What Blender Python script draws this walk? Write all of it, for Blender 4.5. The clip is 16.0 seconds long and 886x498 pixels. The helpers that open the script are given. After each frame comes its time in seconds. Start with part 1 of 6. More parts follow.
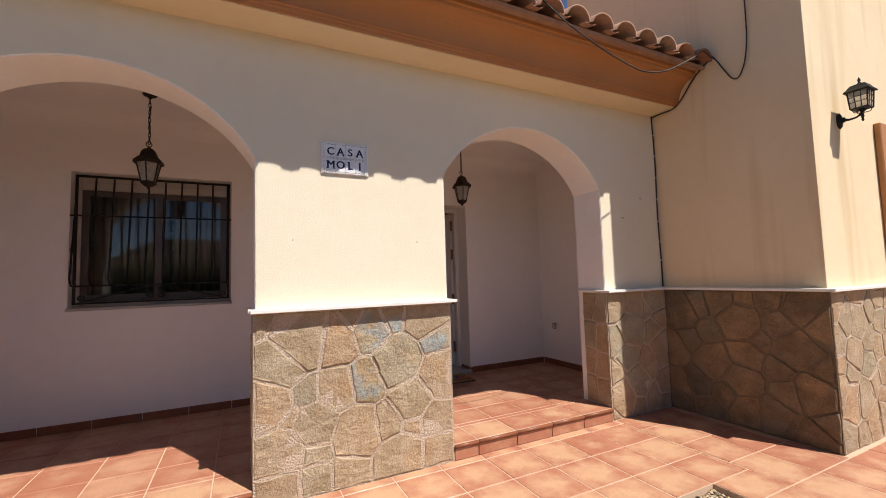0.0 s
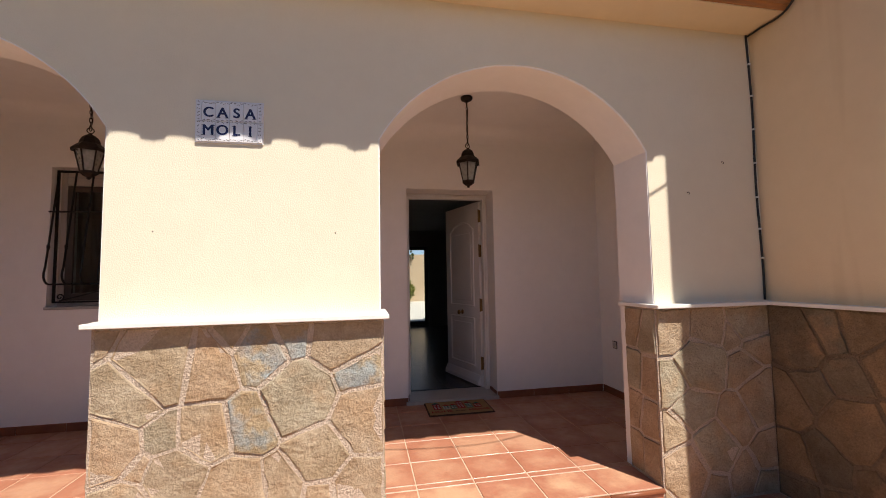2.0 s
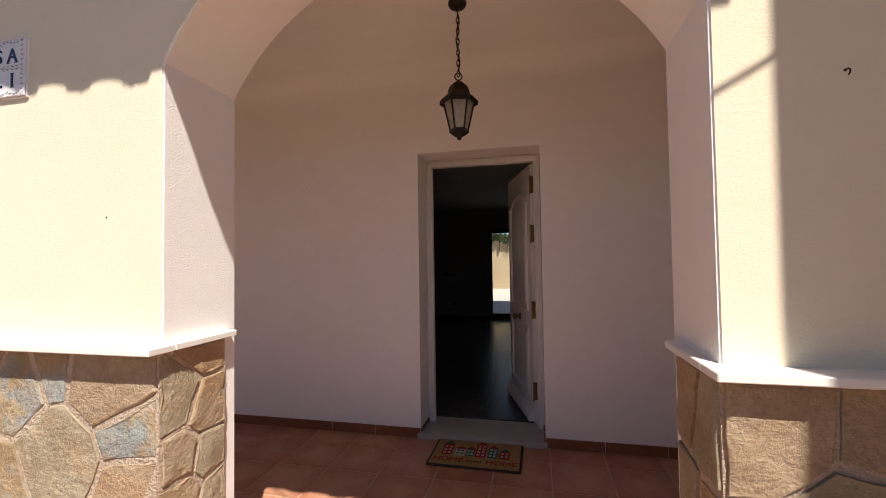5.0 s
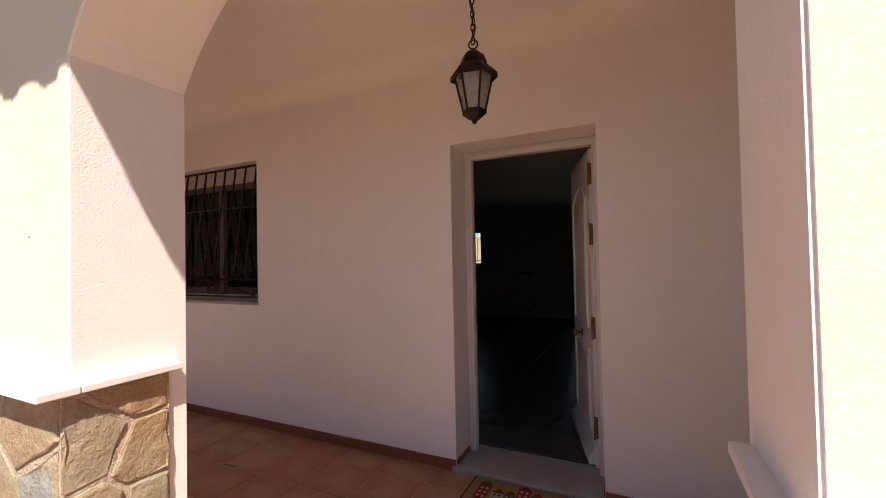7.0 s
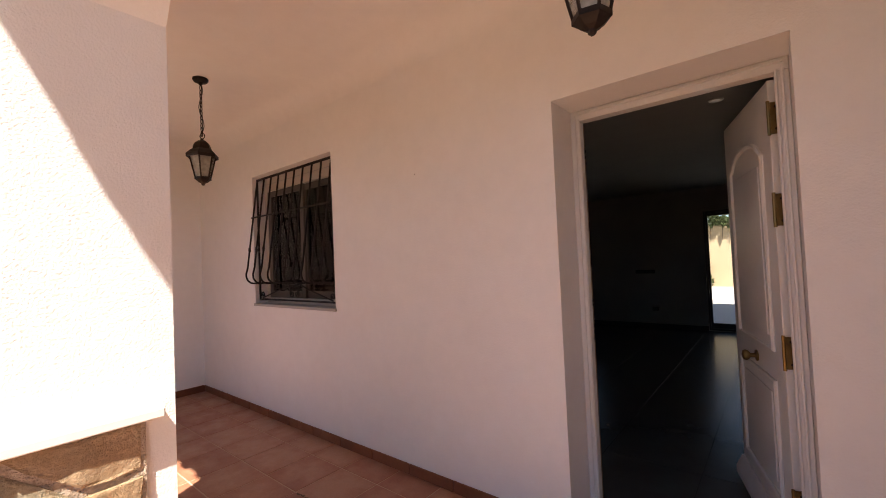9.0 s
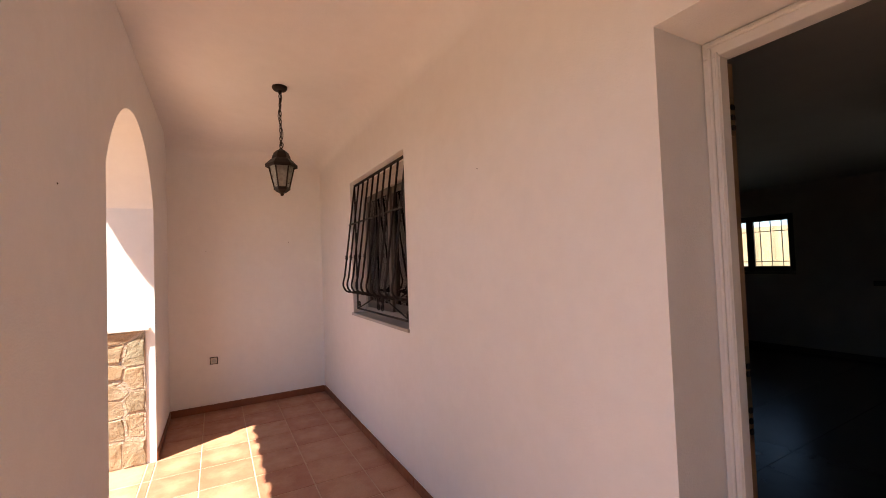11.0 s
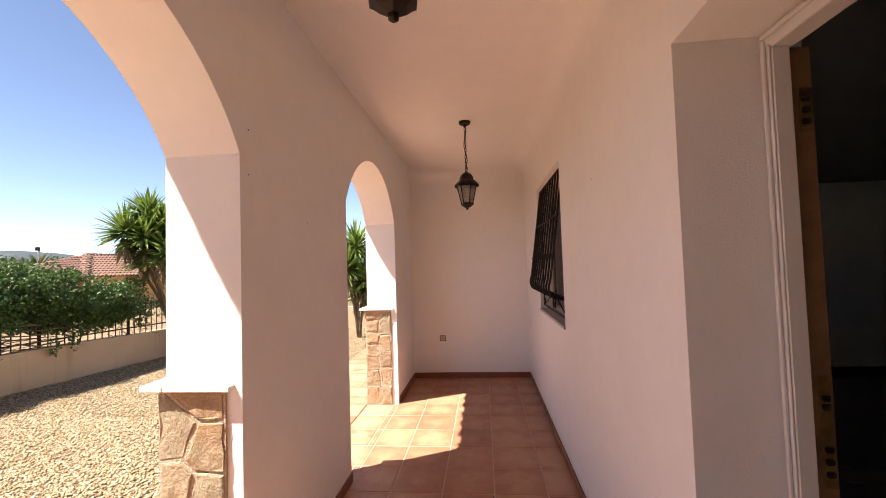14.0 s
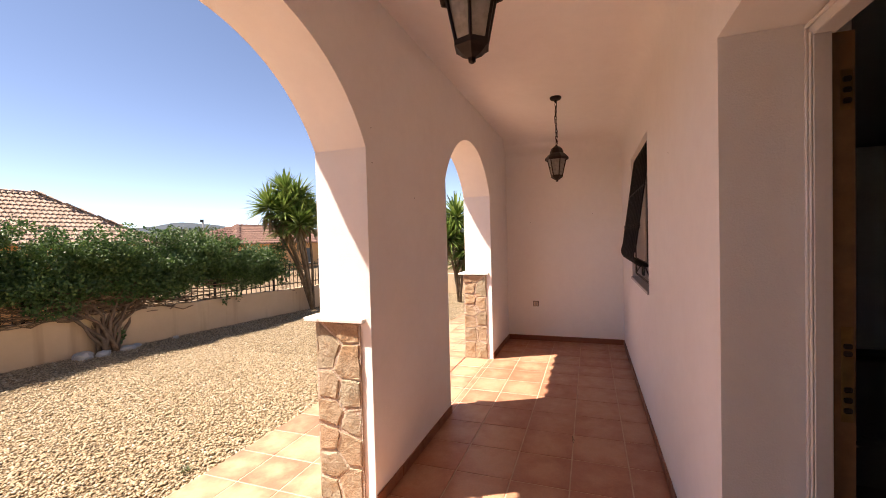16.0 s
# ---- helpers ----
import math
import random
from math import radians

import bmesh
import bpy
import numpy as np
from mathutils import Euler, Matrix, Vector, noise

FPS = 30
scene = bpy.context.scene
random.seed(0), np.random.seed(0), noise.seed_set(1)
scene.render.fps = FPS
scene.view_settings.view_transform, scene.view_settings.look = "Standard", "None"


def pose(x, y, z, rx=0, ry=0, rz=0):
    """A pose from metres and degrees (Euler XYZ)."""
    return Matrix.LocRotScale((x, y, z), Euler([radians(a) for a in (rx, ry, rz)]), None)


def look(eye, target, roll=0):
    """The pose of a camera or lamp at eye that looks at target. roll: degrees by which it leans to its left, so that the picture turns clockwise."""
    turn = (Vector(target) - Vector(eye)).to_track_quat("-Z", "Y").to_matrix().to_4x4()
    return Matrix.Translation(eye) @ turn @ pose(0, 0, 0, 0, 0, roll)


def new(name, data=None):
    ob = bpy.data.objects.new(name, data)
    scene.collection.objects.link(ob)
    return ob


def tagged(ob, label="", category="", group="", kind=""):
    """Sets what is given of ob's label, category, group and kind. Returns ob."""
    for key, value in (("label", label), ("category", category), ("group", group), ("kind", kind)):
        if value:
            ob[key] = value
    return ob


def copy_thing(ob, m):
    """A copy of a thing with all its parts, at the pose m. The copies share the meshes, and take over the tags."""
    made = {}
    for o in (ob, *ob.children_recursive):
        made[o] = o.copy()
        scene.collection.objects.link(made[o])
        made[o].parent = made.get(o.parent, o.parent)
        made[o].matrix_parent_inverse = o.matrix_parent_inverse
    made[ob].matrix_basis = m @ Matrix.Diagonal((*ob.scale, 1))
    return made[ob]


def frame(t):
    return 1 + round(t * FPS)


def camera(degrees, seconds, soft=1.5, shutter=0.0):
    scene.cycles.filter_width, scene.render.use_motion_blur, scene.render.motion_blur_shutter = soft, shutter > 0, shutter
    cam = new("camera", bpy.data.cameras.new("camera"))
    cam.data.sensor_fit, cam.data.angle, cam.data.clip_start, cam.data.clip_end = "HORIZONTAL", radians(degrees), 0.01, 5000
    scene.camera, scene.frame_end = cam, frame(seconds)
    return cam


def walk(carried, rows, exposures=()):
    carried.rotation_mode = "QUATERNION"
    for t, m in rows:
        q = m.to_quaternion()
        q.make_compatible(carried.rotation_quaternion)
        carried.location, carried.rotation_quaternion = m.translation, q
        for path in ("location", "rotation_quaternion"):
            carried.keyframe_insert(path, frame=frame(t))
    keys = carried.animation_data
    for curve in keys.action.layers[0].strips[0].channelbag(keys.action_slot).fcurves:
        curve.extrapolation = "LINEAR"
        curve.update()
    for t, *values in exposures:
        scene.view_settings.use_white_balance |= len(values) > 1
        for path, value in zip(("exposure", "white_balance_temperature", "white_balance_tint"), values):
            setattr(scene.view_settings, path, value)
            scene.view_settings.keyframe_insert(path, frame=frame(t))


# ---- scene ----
cam = camera(94.2, 16.0, soft=0.95)
PATH = [
    (0, (0.021, -0.05, 1.465), (0.9, 1.742, 1.601), -1.7),
    (0.5, (0.406, 0.056, 1.432), (1.145, 1.908, 1.582), -1.4),
    (1, (0.811, 0.163, 1.471), (1.429, 2.059, 1.618), -1.1),
    (1.5, (1.138, 0.366, 1.459), (1.632, 2.298, 1.604), -1.0),
    (2, (1.406, 0.551, 1.489), (1.785, 2.51, 1.623), -1.0),
    (2.5, (1.781, 0.767, 1.493), (2.023, 2.749, 1.612), -1.0),
    (3, (2.017, 0.963, 1.486), (2.133, 2.956, 1.593), -1.0),
    (3.5, (2.255, 1.252, 1.51), (2.221, 3.25, 1.605), -1.0),
    (4, (2.44, 1.43, 1.524), (2.268, 3.421, 1.606), -1.0),
    (6.5, (3.053, 2.146, 1.639), (2.284, 3.992, 1.677), -0.9),
    (7, (3.054, 2.284, 1.650), (2.193, 4.085, 1.690), -1.15),
    (7.5, (3.030, 2.422, 1.651), (2.061, 4.171, 1.683), -1.5),
    (8, (2.930, 2.565, 1.643), (1.869, 4.260, 1.675), -1.85),
    (8.5, (2.812, 2.705, 1.637), (1.650, 4.333, 1.680), -2.2),
    (9, (2.757, 2.877, 1.625), (1.492, 4.426, 1.682), -2.5),
    (9.5, (2.729, 3.08, 1.711), (1.344, 4.522, 1.766), -2.6),
    (12, (2.595, 3.996, 1.741), (0.682, 4.578, 1.811), -1.8),
    (12.5, (2.774, 4.035, 1.737), (0.814, 4.427, 1.805), -1.9),
    (13, (2.921, 4.091, 1.754), (0.932, 4.289, 1.829), -2.0),
    (13.5, (3.062, 4.218, 1.754), (1.063, 4.205, 1.838), -1.6),
    (14, (3.195, 4.318, 1.768), (1.206, 4.125, 1.85), -1.8),
    (14.5, (3.333, 4.353, 1.756), (1.368, 3.986, 1.825), -1.6),
    (15, (3.483, 4.384, 1.762), (1.546, 3.889, 1.797), -1.5),
    (15.5, (3.56, 4.441, 1.754), (1.65, 3.848, 1.746), -1.5),
    (16, (3.615, 4.483, 1.743), (1.732, 3.812, 1.696), -1.5),
]
EXPO = [(0.0, 0.56, 6850, 13), (2.0, 0.70, 7000, 14), (4.0, 0.74, 7100, 14), (7.0, 1.1, 7250, 15), (9.5, 1.78, 7300, 13), (12.5, 1.96, 7250, 11), (14.5, 1.76, 7550, 17), (16.0, 1.64, 7650, 19)]
walk(cam, [(t, look(eye, target, roll)) for t, eye, target, roll in PATH], EXPO)

# ---- world, sun ----
SUN_WAY = Vector((-0.284, 0.538, -1.0)).normalized()
world = bpy.data.worlds.new("sky_world")
world.use_nodes = True
scene.world = world
sky = world.node_tree.nodes.new("ShaderNodeTexSky")
sky.sky_type = "NISHITA"
sky.sun_disc = False
sky.sun_elevation = math.asin(-SUN_WAY.z)
sky.sun_rotation = math.atan2(-SUN_WAY.x, -SUN_WAY.y)
sky.air_density, sky.dust_density, sky.ozone_density = 0.5, 0.0, 1.2
backg = world.node_tree.nodes["Background"]
world.node_tree.links.new(sky.outputs[0], backg.inputs[0])
backg.inputs[1].default_value = 0.09
sun_data = bpy.data.lights.new("sun", "SUN")
sun_data.energy, sun_data.angle, sun_data.color = 4.6, radians(0.53), (1.0, 0.965, 0.91)
sun = new("sun", sun_data)
sun.matrix_world = look((0, 0, 20), Vector((0, 0, 20)) + SUN_WAY)

# ---- levels and plan ----
GROUND, FLOOR, CAPZ, CEIL = 0.04, 0.16, 1.265, 3.14
YF, YI, YB = 2.915, 3.27, 4.93            # front face, inner face, back wall of the porch
XL, XR = -2.778, 4.11                     # end walls of the porch
A1, A2 = (1.50, 3.238), (-1.645, 0.10)     # the two arches
SPRING, CROWN = 2.29, 2.80
TOWER_Y = 1.53
ROOM_Y, ROOM_Z0, ROOM_Z1 = 11.4, 0.195, 2.72
TILE = 0.375


# ---- materials ----
def nodes_of(name):
    m = bpy.data.materials.new(name)
    m.use_nodes = True
    t = m.node_tree
    return m, t, t.nodes["Principled BSDF"]


def add(t, kind, **values):
    n = t.nodes.new("ShaderNode" + kind)
    for k, v in values.items():
        n.inputs[k.replace("_", " ")].default_value = v
    return n


def ramp(t, source, stops, constant=False):
    n = t.nodes.new("ShaderNodeValToRGB")
    if constant:
        n.color_ramp.interpolation = "CONSTANT"
    while len(n.color_ramp.elements) < len(stops):
        n.color_ramp.elements.new(0.5)
    for e, (p, c) in zip(n.color_ramp.elements, stops):
        e.position = p
        e.color = (*c, 1) if len(c) == 3 else c
    t.links.new(source, n.inputs[0])
    return n.outputs[0]


def grey(v):
    return (v, v, v)


def mix(t, fac, a, b, mode="MIX"):
    n = t.nodes.new("ShaderNodeMix")
    n.data_type, n.blend_type = "RGBA", mode
    for sock, v in ((n.inputs[0], fac), (n.inputs[6], a), (n.inputs[7], b)):
        if isinstance(v, (int, float)):
            sock.default_value = v
        elif isinstance(v, tuple):
            sock.default_value = (*v, 1)
        else:
            t.links.new(v, sock)
    return n.outputs[2]


def place(t):
    return t.nodes.new("ShaderNodeNewGeometry").outputs["Position"]


def noise_at(t, where, scale, detail=4.0, rough=0.55):
    n = add(t, "TexNoise", Scale=scale, Detail=detail, Roughness=rough)
    t.links.new(where, n.inputs["Vector"])
    return n.outputs[0]


def bumped(t, p, height, strength, distance):
    b = add(t, "Bump", Strength=strength, Distance=distance)
    t.links.new(height, b.inputs["Height"])
    t.links.new(b.outputs[0], p.inputs["Normal"])


def surf(name, c1, c2, scale=3.0, rough=0.7, bump=0.2, bscale=60.0, depth=0.004, metal=0.0, fine=0.12, spec=0.5):
    """Two-scale mottled surface with fine relief."""
    m, t, p = nodes_of(name)
    w = place(t)
    big = ramp(t, noise_at(t, w, scale), [(0.3, c1), (0.7, c2)])
    small = ramp(t, noise_at(t, w, bscale, 5.0, 0.65), [(0.25, grey(1 - fine)), (0.75, grey(1.0))])
    t.links.new(mix(t, 1.0, big, small, "MULTIPLY"), p.inputs["Base Color"])
    p.inputs["Roughness"].default_value = rough
    p.inputs["Metallic"].default_value = metal
    p.inputs["Specular IOR Level"].default_value = spec
    if bump:
        bumped(t, p, noise_at(t, w, bscale, 6.0, 0.6), bump, depth)
    return m


def plaster(name, c1, c2, bump=0.5, stain=None):
    """Painted render: rolled-paint grain, trowel waves and faint rain stains."""
    m, t, p = nodes_of(name)
    w = place(t)
    col = ramp(t, noise_at(t, w, 1.3, 5.0), [(0.3, c1), (0.72, c2)])
    col = mix(t, 1.0, col, ramp(t, noise_at(t, w, 9.0, 6.0, 0.7), [(0.3, grey(0.965)), (0.65, grey(1.0))]), "MULTIPLY")
    if stain:
        stretch = t.nodes.new("ShaderNodeMapping")
        stretch.inputs["Scale"].default_value = (3.2, 3.2, 0.22)
        t.links.new(w, stretch.inputs["Vector"])
        drips = ramp(t, noise_at(t, stretch.outputs[0], 1.0, 3.0), [(0.55, grey(0.0)), (0.70, grey(0.75))])
        col = mix(t, drips, col, stain)
    t.links.new(col, p.inputs["Base Color"])
    p.inputs["Roughness"].default_value = 0.82
    p.inputs["Specular IOR Level"].default_value = 0.25
    h = t.nodes.new("ShaderNodeMath")
    h.operation = "ADD"
    t.links.new(noise_at(t, w, 150.0, 3.0, 0.55), h.inputs[0])
    wave = t.nodes.new("ShaderNodeMath")
    wave.operation = "MULTIPLY"
    wave.inputs[1].default_value = 1.3
    t.links.new(noise_at(t, w, 7.0, 3.0), wave.inputs[0])
    t.links.new(wave.outputs[0], h.inputs[1])
    bumped(t, p, h.outputs[0], bump * 0.75, 0.004)
    return m


CREAM = plaster("cream_paint", (0.765, 0.69, 0.535), (0.795, 0.725, 0.575), 0.45)
CREAM_T = plaster("tower_paint", (0.76, 0.605, 0.40), (0.80, 0.66, 0.455), 0.45, (0.60, 0.44, 0.25))
WHITE = plaster("white_paint", (0.875, 0.86, 0.84), (0.90, 0.887, 0.87), 0.6)
SOFFIT = plaster("soffit_paint", (0.74, 0.60, 0.40), (0.78, 0.65, 0.45), 0.3)
# dark grey that carries the dimness of the unlit room
ROOMDIM = plaster("dimmed_room_paint", (0.27, 0.26, 0.25), (0.31, 0.30, 0.29), 0.3)
BROWN = surf("brown_cornice_paint", (0.43, 0.185, 0.062), (0.47, 0.21, 0.075), 2.0, 0.62, 0.15, 60, 0.003, fine=0.1)
MARBLE = surf("white_marble", (0.78, 0.77, 0.73), (0.84, 0.83, 0.80), 4.0, 0.38, 0.05, 30, 0.002, fine=0.06)
SILLSTONE = surf("grey_marble", (0.38, 0.37, 0.35), (0.46, 0.45, 0.43), 5.0, 0.3, 0.05, 25, 0.002)
MORTAR = surf("mortar", (0.62, 0.49, 0.375), (0.74, 0.61, 0.49), 4.0, 0.95, 1.0, 75, 0.02, fine=0.4, spec=0.2)
IRON = surf("black_iron", (0.012, 0.011, 0.010), (0.022, 0.019, 0.017), 8.0, 0.6, 0.2, 120, 0.001, metal=0.15, spec=0.3)
BRONZE = surf("aged_bronze_metal", (0.014, 0.010, 0.008), (0.036, 0.022, 0.014), 14.0, 0.55, 0.25, 160, 0.001, metal=0.5)
BRASS = surf("tarnished_brass", (0.22, 0.145, 0.06), (0.32, 0.21, 0.085), 20.0, 0.38, 0.1, 90, 0.001, metal=1.0)
DOORWHITE = surf("white_lacquer", (0.75, 0.73, 0.70), (0.80, 0.78, 0.75), 5.0, 0.38, 0.06, 70, 0.002, fine=0.05)
SASH = surf("dark_taupe_aluminium", (0.075, 0.06, 0.05), (0.10, 0.082, 0.068), 4.0, 0.35, 0.03, 60, 0.001, fine=0.04)
ALU = surf("grey_brown_aluminium", (0.50, 0.455, 0.41), (0.56, 0.51, 0.46), 4.0, 0.35, 0.03, 60, 0.001, fine=0.04)
DARKFRAME = surf("dark_aluminium", (0.03, 0.03, 0.03), (0.045, 0.043, 0.04), 4.0, 0.4, 0.03, 60, 0.001)
PLASTIC = surf("beige_plastic", (0.55, 0.50, 0.43), (0.60, 0.55, 0.47), 10.0, 0.4, 0.03, 60, 0.001)
BLACK = surf("black_rubber", (0.012, 0.012, 0.012), (0.02, 0.02, 0.02), 20.0, 0.55, 0.1, 90, 0.001)
ROOMFLOOR = surf("grey_floor_tiles", (0.055, 0.055, 0.057), (0.075, 0.075, 0.075), 1.5, 0.26, 0.05, 5, 0.002, fine=0.2)
WOODEDGE = surf("varnished_wood", (0.17, 0.095, 0.038), (0.25, 0.145, 0.06), 12.0, 0.5, 0.2, 60, 0.001)
GWALL = plaster("garden_wall_paint", (0.52, 0.39, 0.26), (0.60, 0.465, 0.325), 0.5, (0.32, 0.235, 0.155))
EARTH = surf("dry_earth", (0.20, 0.145, 0.09), (0.30, 0.22, 0.14), 0.6, 0.95, 0.6, 30, 0.03, fine=0.4, spec=0.2)
GRAVELBED = surf("gravel_bed", (0.24, 0.18, 0.11), (0.38, 0.295, 0.19), 35.0, 0.95, 1.0, 45, 0.03, fine=0.5, spec=0.2)
WHITEGRAVEL = surf("white_gravel", (0.66, 0.64, 0.60), (0.76, 0.74, 0.70), 30.0, 0.95, 0.8, 60, 0.02, fine=0.3)
BARK = surf("bark", (0.16, 0.115, 0.075), (0.30, 0.225, 0.155), 9.0, 0.95, 0.9, 40, 0.02, fine=0.4, spec=0.2)
HILL = surf("far_hills", (0.062, 0.08, 0.10), (0.085, 0.10, 0.115), 0.01, 1.0, 0, 0.05, spec=0.0)
ORANGEWALL = plaster("orange_house_paint", (0.62, 0.33, 0.13), (0.68, 0.38, 0.17), 0.3)
TRUNKDRY = surf("dry_branches", (0.13, 0.09, 0.06), (0.25, 0.18, 0.125), 12.0, 0.95, 0.6, 50, 0.01, spec=0.2)
CABLE = surf("black_cable", (0.015, 0.014, 0.013), (0.03, 0.027, 0.025), 20.0, 0.5, 0.1, 90, 0.001)
CURTAIN = surf("taupe_curtain", (0.40, 0.31, 0.245), (0.48, 0.385, 0.31), 6.0, 0.9, 0.3, 140, 0.002, fine=0.1, spec=0.1)
HOLE = surf("wall_plug", (0.10, 0.07, 0.05), (0.14, 0.10, 0.07), 90.0, 0.8, 0.0)


def tile_material(name, edge, mid, pale, rough=0.42):
    """Rustic glazed terracotta: red rim, cloudy pale middle that differs from tile to tile."""
    m, t, p = nodes_of(name)
    w = place(t)
    co = t.nodes.new("ShaderNodeTexCoord").outputs["Object"]
    info = t.nodes.new("ShaderNodeObjectInfo").outputs["Random"]
    grad = t.nodes.new("ShaderNodeTexGradient")
    grad.gradient_type = "SPHERICAL"
    mp = t.nodes.new("ShaderNodeMapping")
    mp.inputs["Scale"].default_value = (4.0, 4.0, 0.0)
    t.links.new(co, mp.inputs["Vector"])
    t.links.new(mp.outputs[0], grad.inputs[0])
    cloud = noise_at(t, w, 8.0, 5.0, 0.6)
    s = t.nodes.new("ShaderNodeMath")
    s.operation = "MULTIPLY_ADD"
    t.links.new(cloud, s.inputs[0])
    s.inputs[1].default_value = 2.0
    t.links.new(grad.outputs[1], s.inputs[2])
    v = t.nodes.new("ShaderNodeMath")
    v.operation = "MULTIPLY_ADD"
    t.links.new(info, v.inputs[0])
    v.inputs[1].default_value = 0.8
    t.links.new(s.outputs[0], v.inputs[2])
    fac = ramp(t, v.outputs[0], [(0.0, grey(0.0)), (1.0, grey(1.0))])
    fac2 = t.nodes.new("ShaderNodeMapRange")
    fac2.inputs[1].default_value, fac2.inputs[2].default_value = 1.5, 2.3
    t.links.new(v.outputs[0], fac2.inputs[0])
    base = ramp(t, noise_at(t, w, 5.0, 4.0), [(0.3, edge), (0.7, mid)])
    col = mix(t, fac2.outputs[0], base, pale)
    col = mix(t, 1.0, col, ramp(t, noise_at(t, w, 70.0, 4.0, 0.7), [(0.3, grey(0.86)), (0.7, grey(1.0))]), "MULTIPLY")
    t.links.new(col, p.inputs["Base Color"])
    rr = ramp(t, noise_at(t, w, 14.0), [(0.3, grey(rough - 0.08)), (0.7, grey(rough + 0.16))])
    t.links.new(rr, p.inputs["Roughness"])
    bumped(t, p, noise_at(t, w, 22.0, 5.0), 0.22, 0.004)
    return m


TERRA = tile_material("terracotta_tile", (0.36, 0.14, 0.083), (0.44, 0.195, 0.12), (0.54, 0.32, 0.195))
# same tile for the porch floor, pale middles muted to put its shade in
TERRA_SHADE = tile_material("shaded_terracotta_tile", (0.37, 0.145, 0.085), (0.42, 0.18, 0.11), (0.49, 0.265, 0.165), 0.36)
TERRA_DARK = tile_material("terracotta_skirting", (0.22, 0.075, 0.036), (0.27, 0.095, 0.045), (0.31, 0.12, 0.06), 0.4)
GROUT = surf("grout", (0.52, 0.36, 0.25), (0.60, 0.44, 0.32), 6.0, 0.95, 0.5, 120, 0.003, spec=0.2)


def stone_material(name, stops, second=None):
    """Split sandstone: a tone for each stone, mottles, rusty veins and a rough split face."""
    m, t, p = nodes_of(name)
    w = place(t)
    info = t.nodes.new("ShaderNodeObjectInfo").outputs["Random"]
    tone = ramp(t, info, stops)
    if second:
        tone = mix(t, ramp(t, noise_at(t, w, 7.0, 4.0), [(0.44, grey(0.0)), (0.56, grey(1.0))]), tone, second)
    patch = ramp(t, noise_at(t, w, 6.0, 6.0, 0.65), [(0.35, (0.74, 0.69, 0.62)), (0.65, (1.0, 1.0, 1.0))])
    col = mix(t, 1.0, tone, patch, "MULTIPLY")
    rust = ramp(t, noise_at(t, w, 3.4, 5.0, 0.6), [(0.52, grey(0.0)), (0.70, grey(0.55))])
    col = mix(t, rust, col, (0.52, 0.32, 0.17))
    col = mix(t, 1.0, col, ramp(t, noise_at(t, w, 85.0, 5.0, 0.75), [(0.28, grey(0.68)), (0.7, grey(1.08))]), "MULTIPLY")
    t.links.new(col, p.inputs["Base Color"])
    p.inputs["Roughness"].default_value = 0.88
    p.inputs["Specular IOR Level"].default_value = 0.3
    bumped(t, p, noise_at(t, w, 13.0, 12.0, 0.68), 1.0, 0.030)
    return m


STONE = stone_material("sandstone", [(0.0, (0.46, 0.37, 0.26)), (0.2, (0.55, 0.42, 0.29)), (0.4, (0.47, 0.42, 0.31)), (0.6, (0.54, 0.43, 0.30)), (0.8, (0.58, 0.41, 0.27)), (1.0, (0.45, 0.41, 0.31))])
# sandstone and mortar with the shade of the wing's side face in their colour
STONE_SHADE = stone_material("shaded_sandstone", [(0.0, (0.19, 0.14, 0.088)), (0.25, (0.31, 0.225, 0.14)), (0.5, (0.23, 0.20, 0.145)), (0.75, (0.35, 0.24, 0.14)), (1.0, (0.20, 0.165, 0.115))])
MORTAR_SHADE = surf("shaded_mortar", (0.24, 0.175, 0.115), (0.32, 0.235, 0.16), 4.0, 0.95, 1.0, 75, 0.02, fine=0.4, spec=0.2)
STONE_BLUE = stone_material("blue_grey_stone", [(0.0, (0.36, 0.41, 0.41)), (1.0, (0.43, 0.46, 0.45))], (0.50, 0.40, 0.26))


def roof_material(name, c):
    m, t, p = nodes_of(name)
    w = place(t)
    info = t.nodes.new("ShaderNodeObjectInfo").outputs["Random"]
    isl = t.nodes.new("ShaderNodeNewGeometry").outputs["Random Per Island"]
    k = t.nodes.new("ShaderNodeMath")
    k.operation = "ADD"
    t.links.new(info, k.inputs[0])
    t.links.new(isl, k.inputs[1])
    k2 = t.nodes.new("ShaderNodeMath")
    k2.operation = "FRACT"
    t.links.new(k.outputs[0], k2.inputs[0])
    tone = ramp(t, k2.outputs[0], [(0.0, c[0]), (0.5, c[1]), (1.0, c[2])])
    lich = ramp(t, noise_at(t, w, 12.0, 6.0, 0.7), [(0.35, grey(0.72)), (0.65, grey(1.0))])
    t.links.new(mix(t, 1.0, tone, lich, "MULTIPLY"), p.inputs["Base Color"])
    p.inputs["Roughness"].default_value = 0.85
    bumped(t, p, noise_at(t, w, 60.0, 5.0), 0.4, 0.006)
    return m


ROOFTILE = roof_material("clay_roof_tile", [(0.34, 0.15, 0.085), (0.44, 0.22, 0.13), (0.40, 0.25, 0.17)])
ROOFPALE = roof_material("pale_roof_tile", [(0.40, 0.285, 0.215), (0.47, 0.345, 0.27), (0.36, 0.255, 0.19)])
ROOFRED = roof_material("red_roof_tile", [(0.20, 0.105, 0.08), (0.25, 0.135, 0.10), (0.17, 0.095, 0.072)])


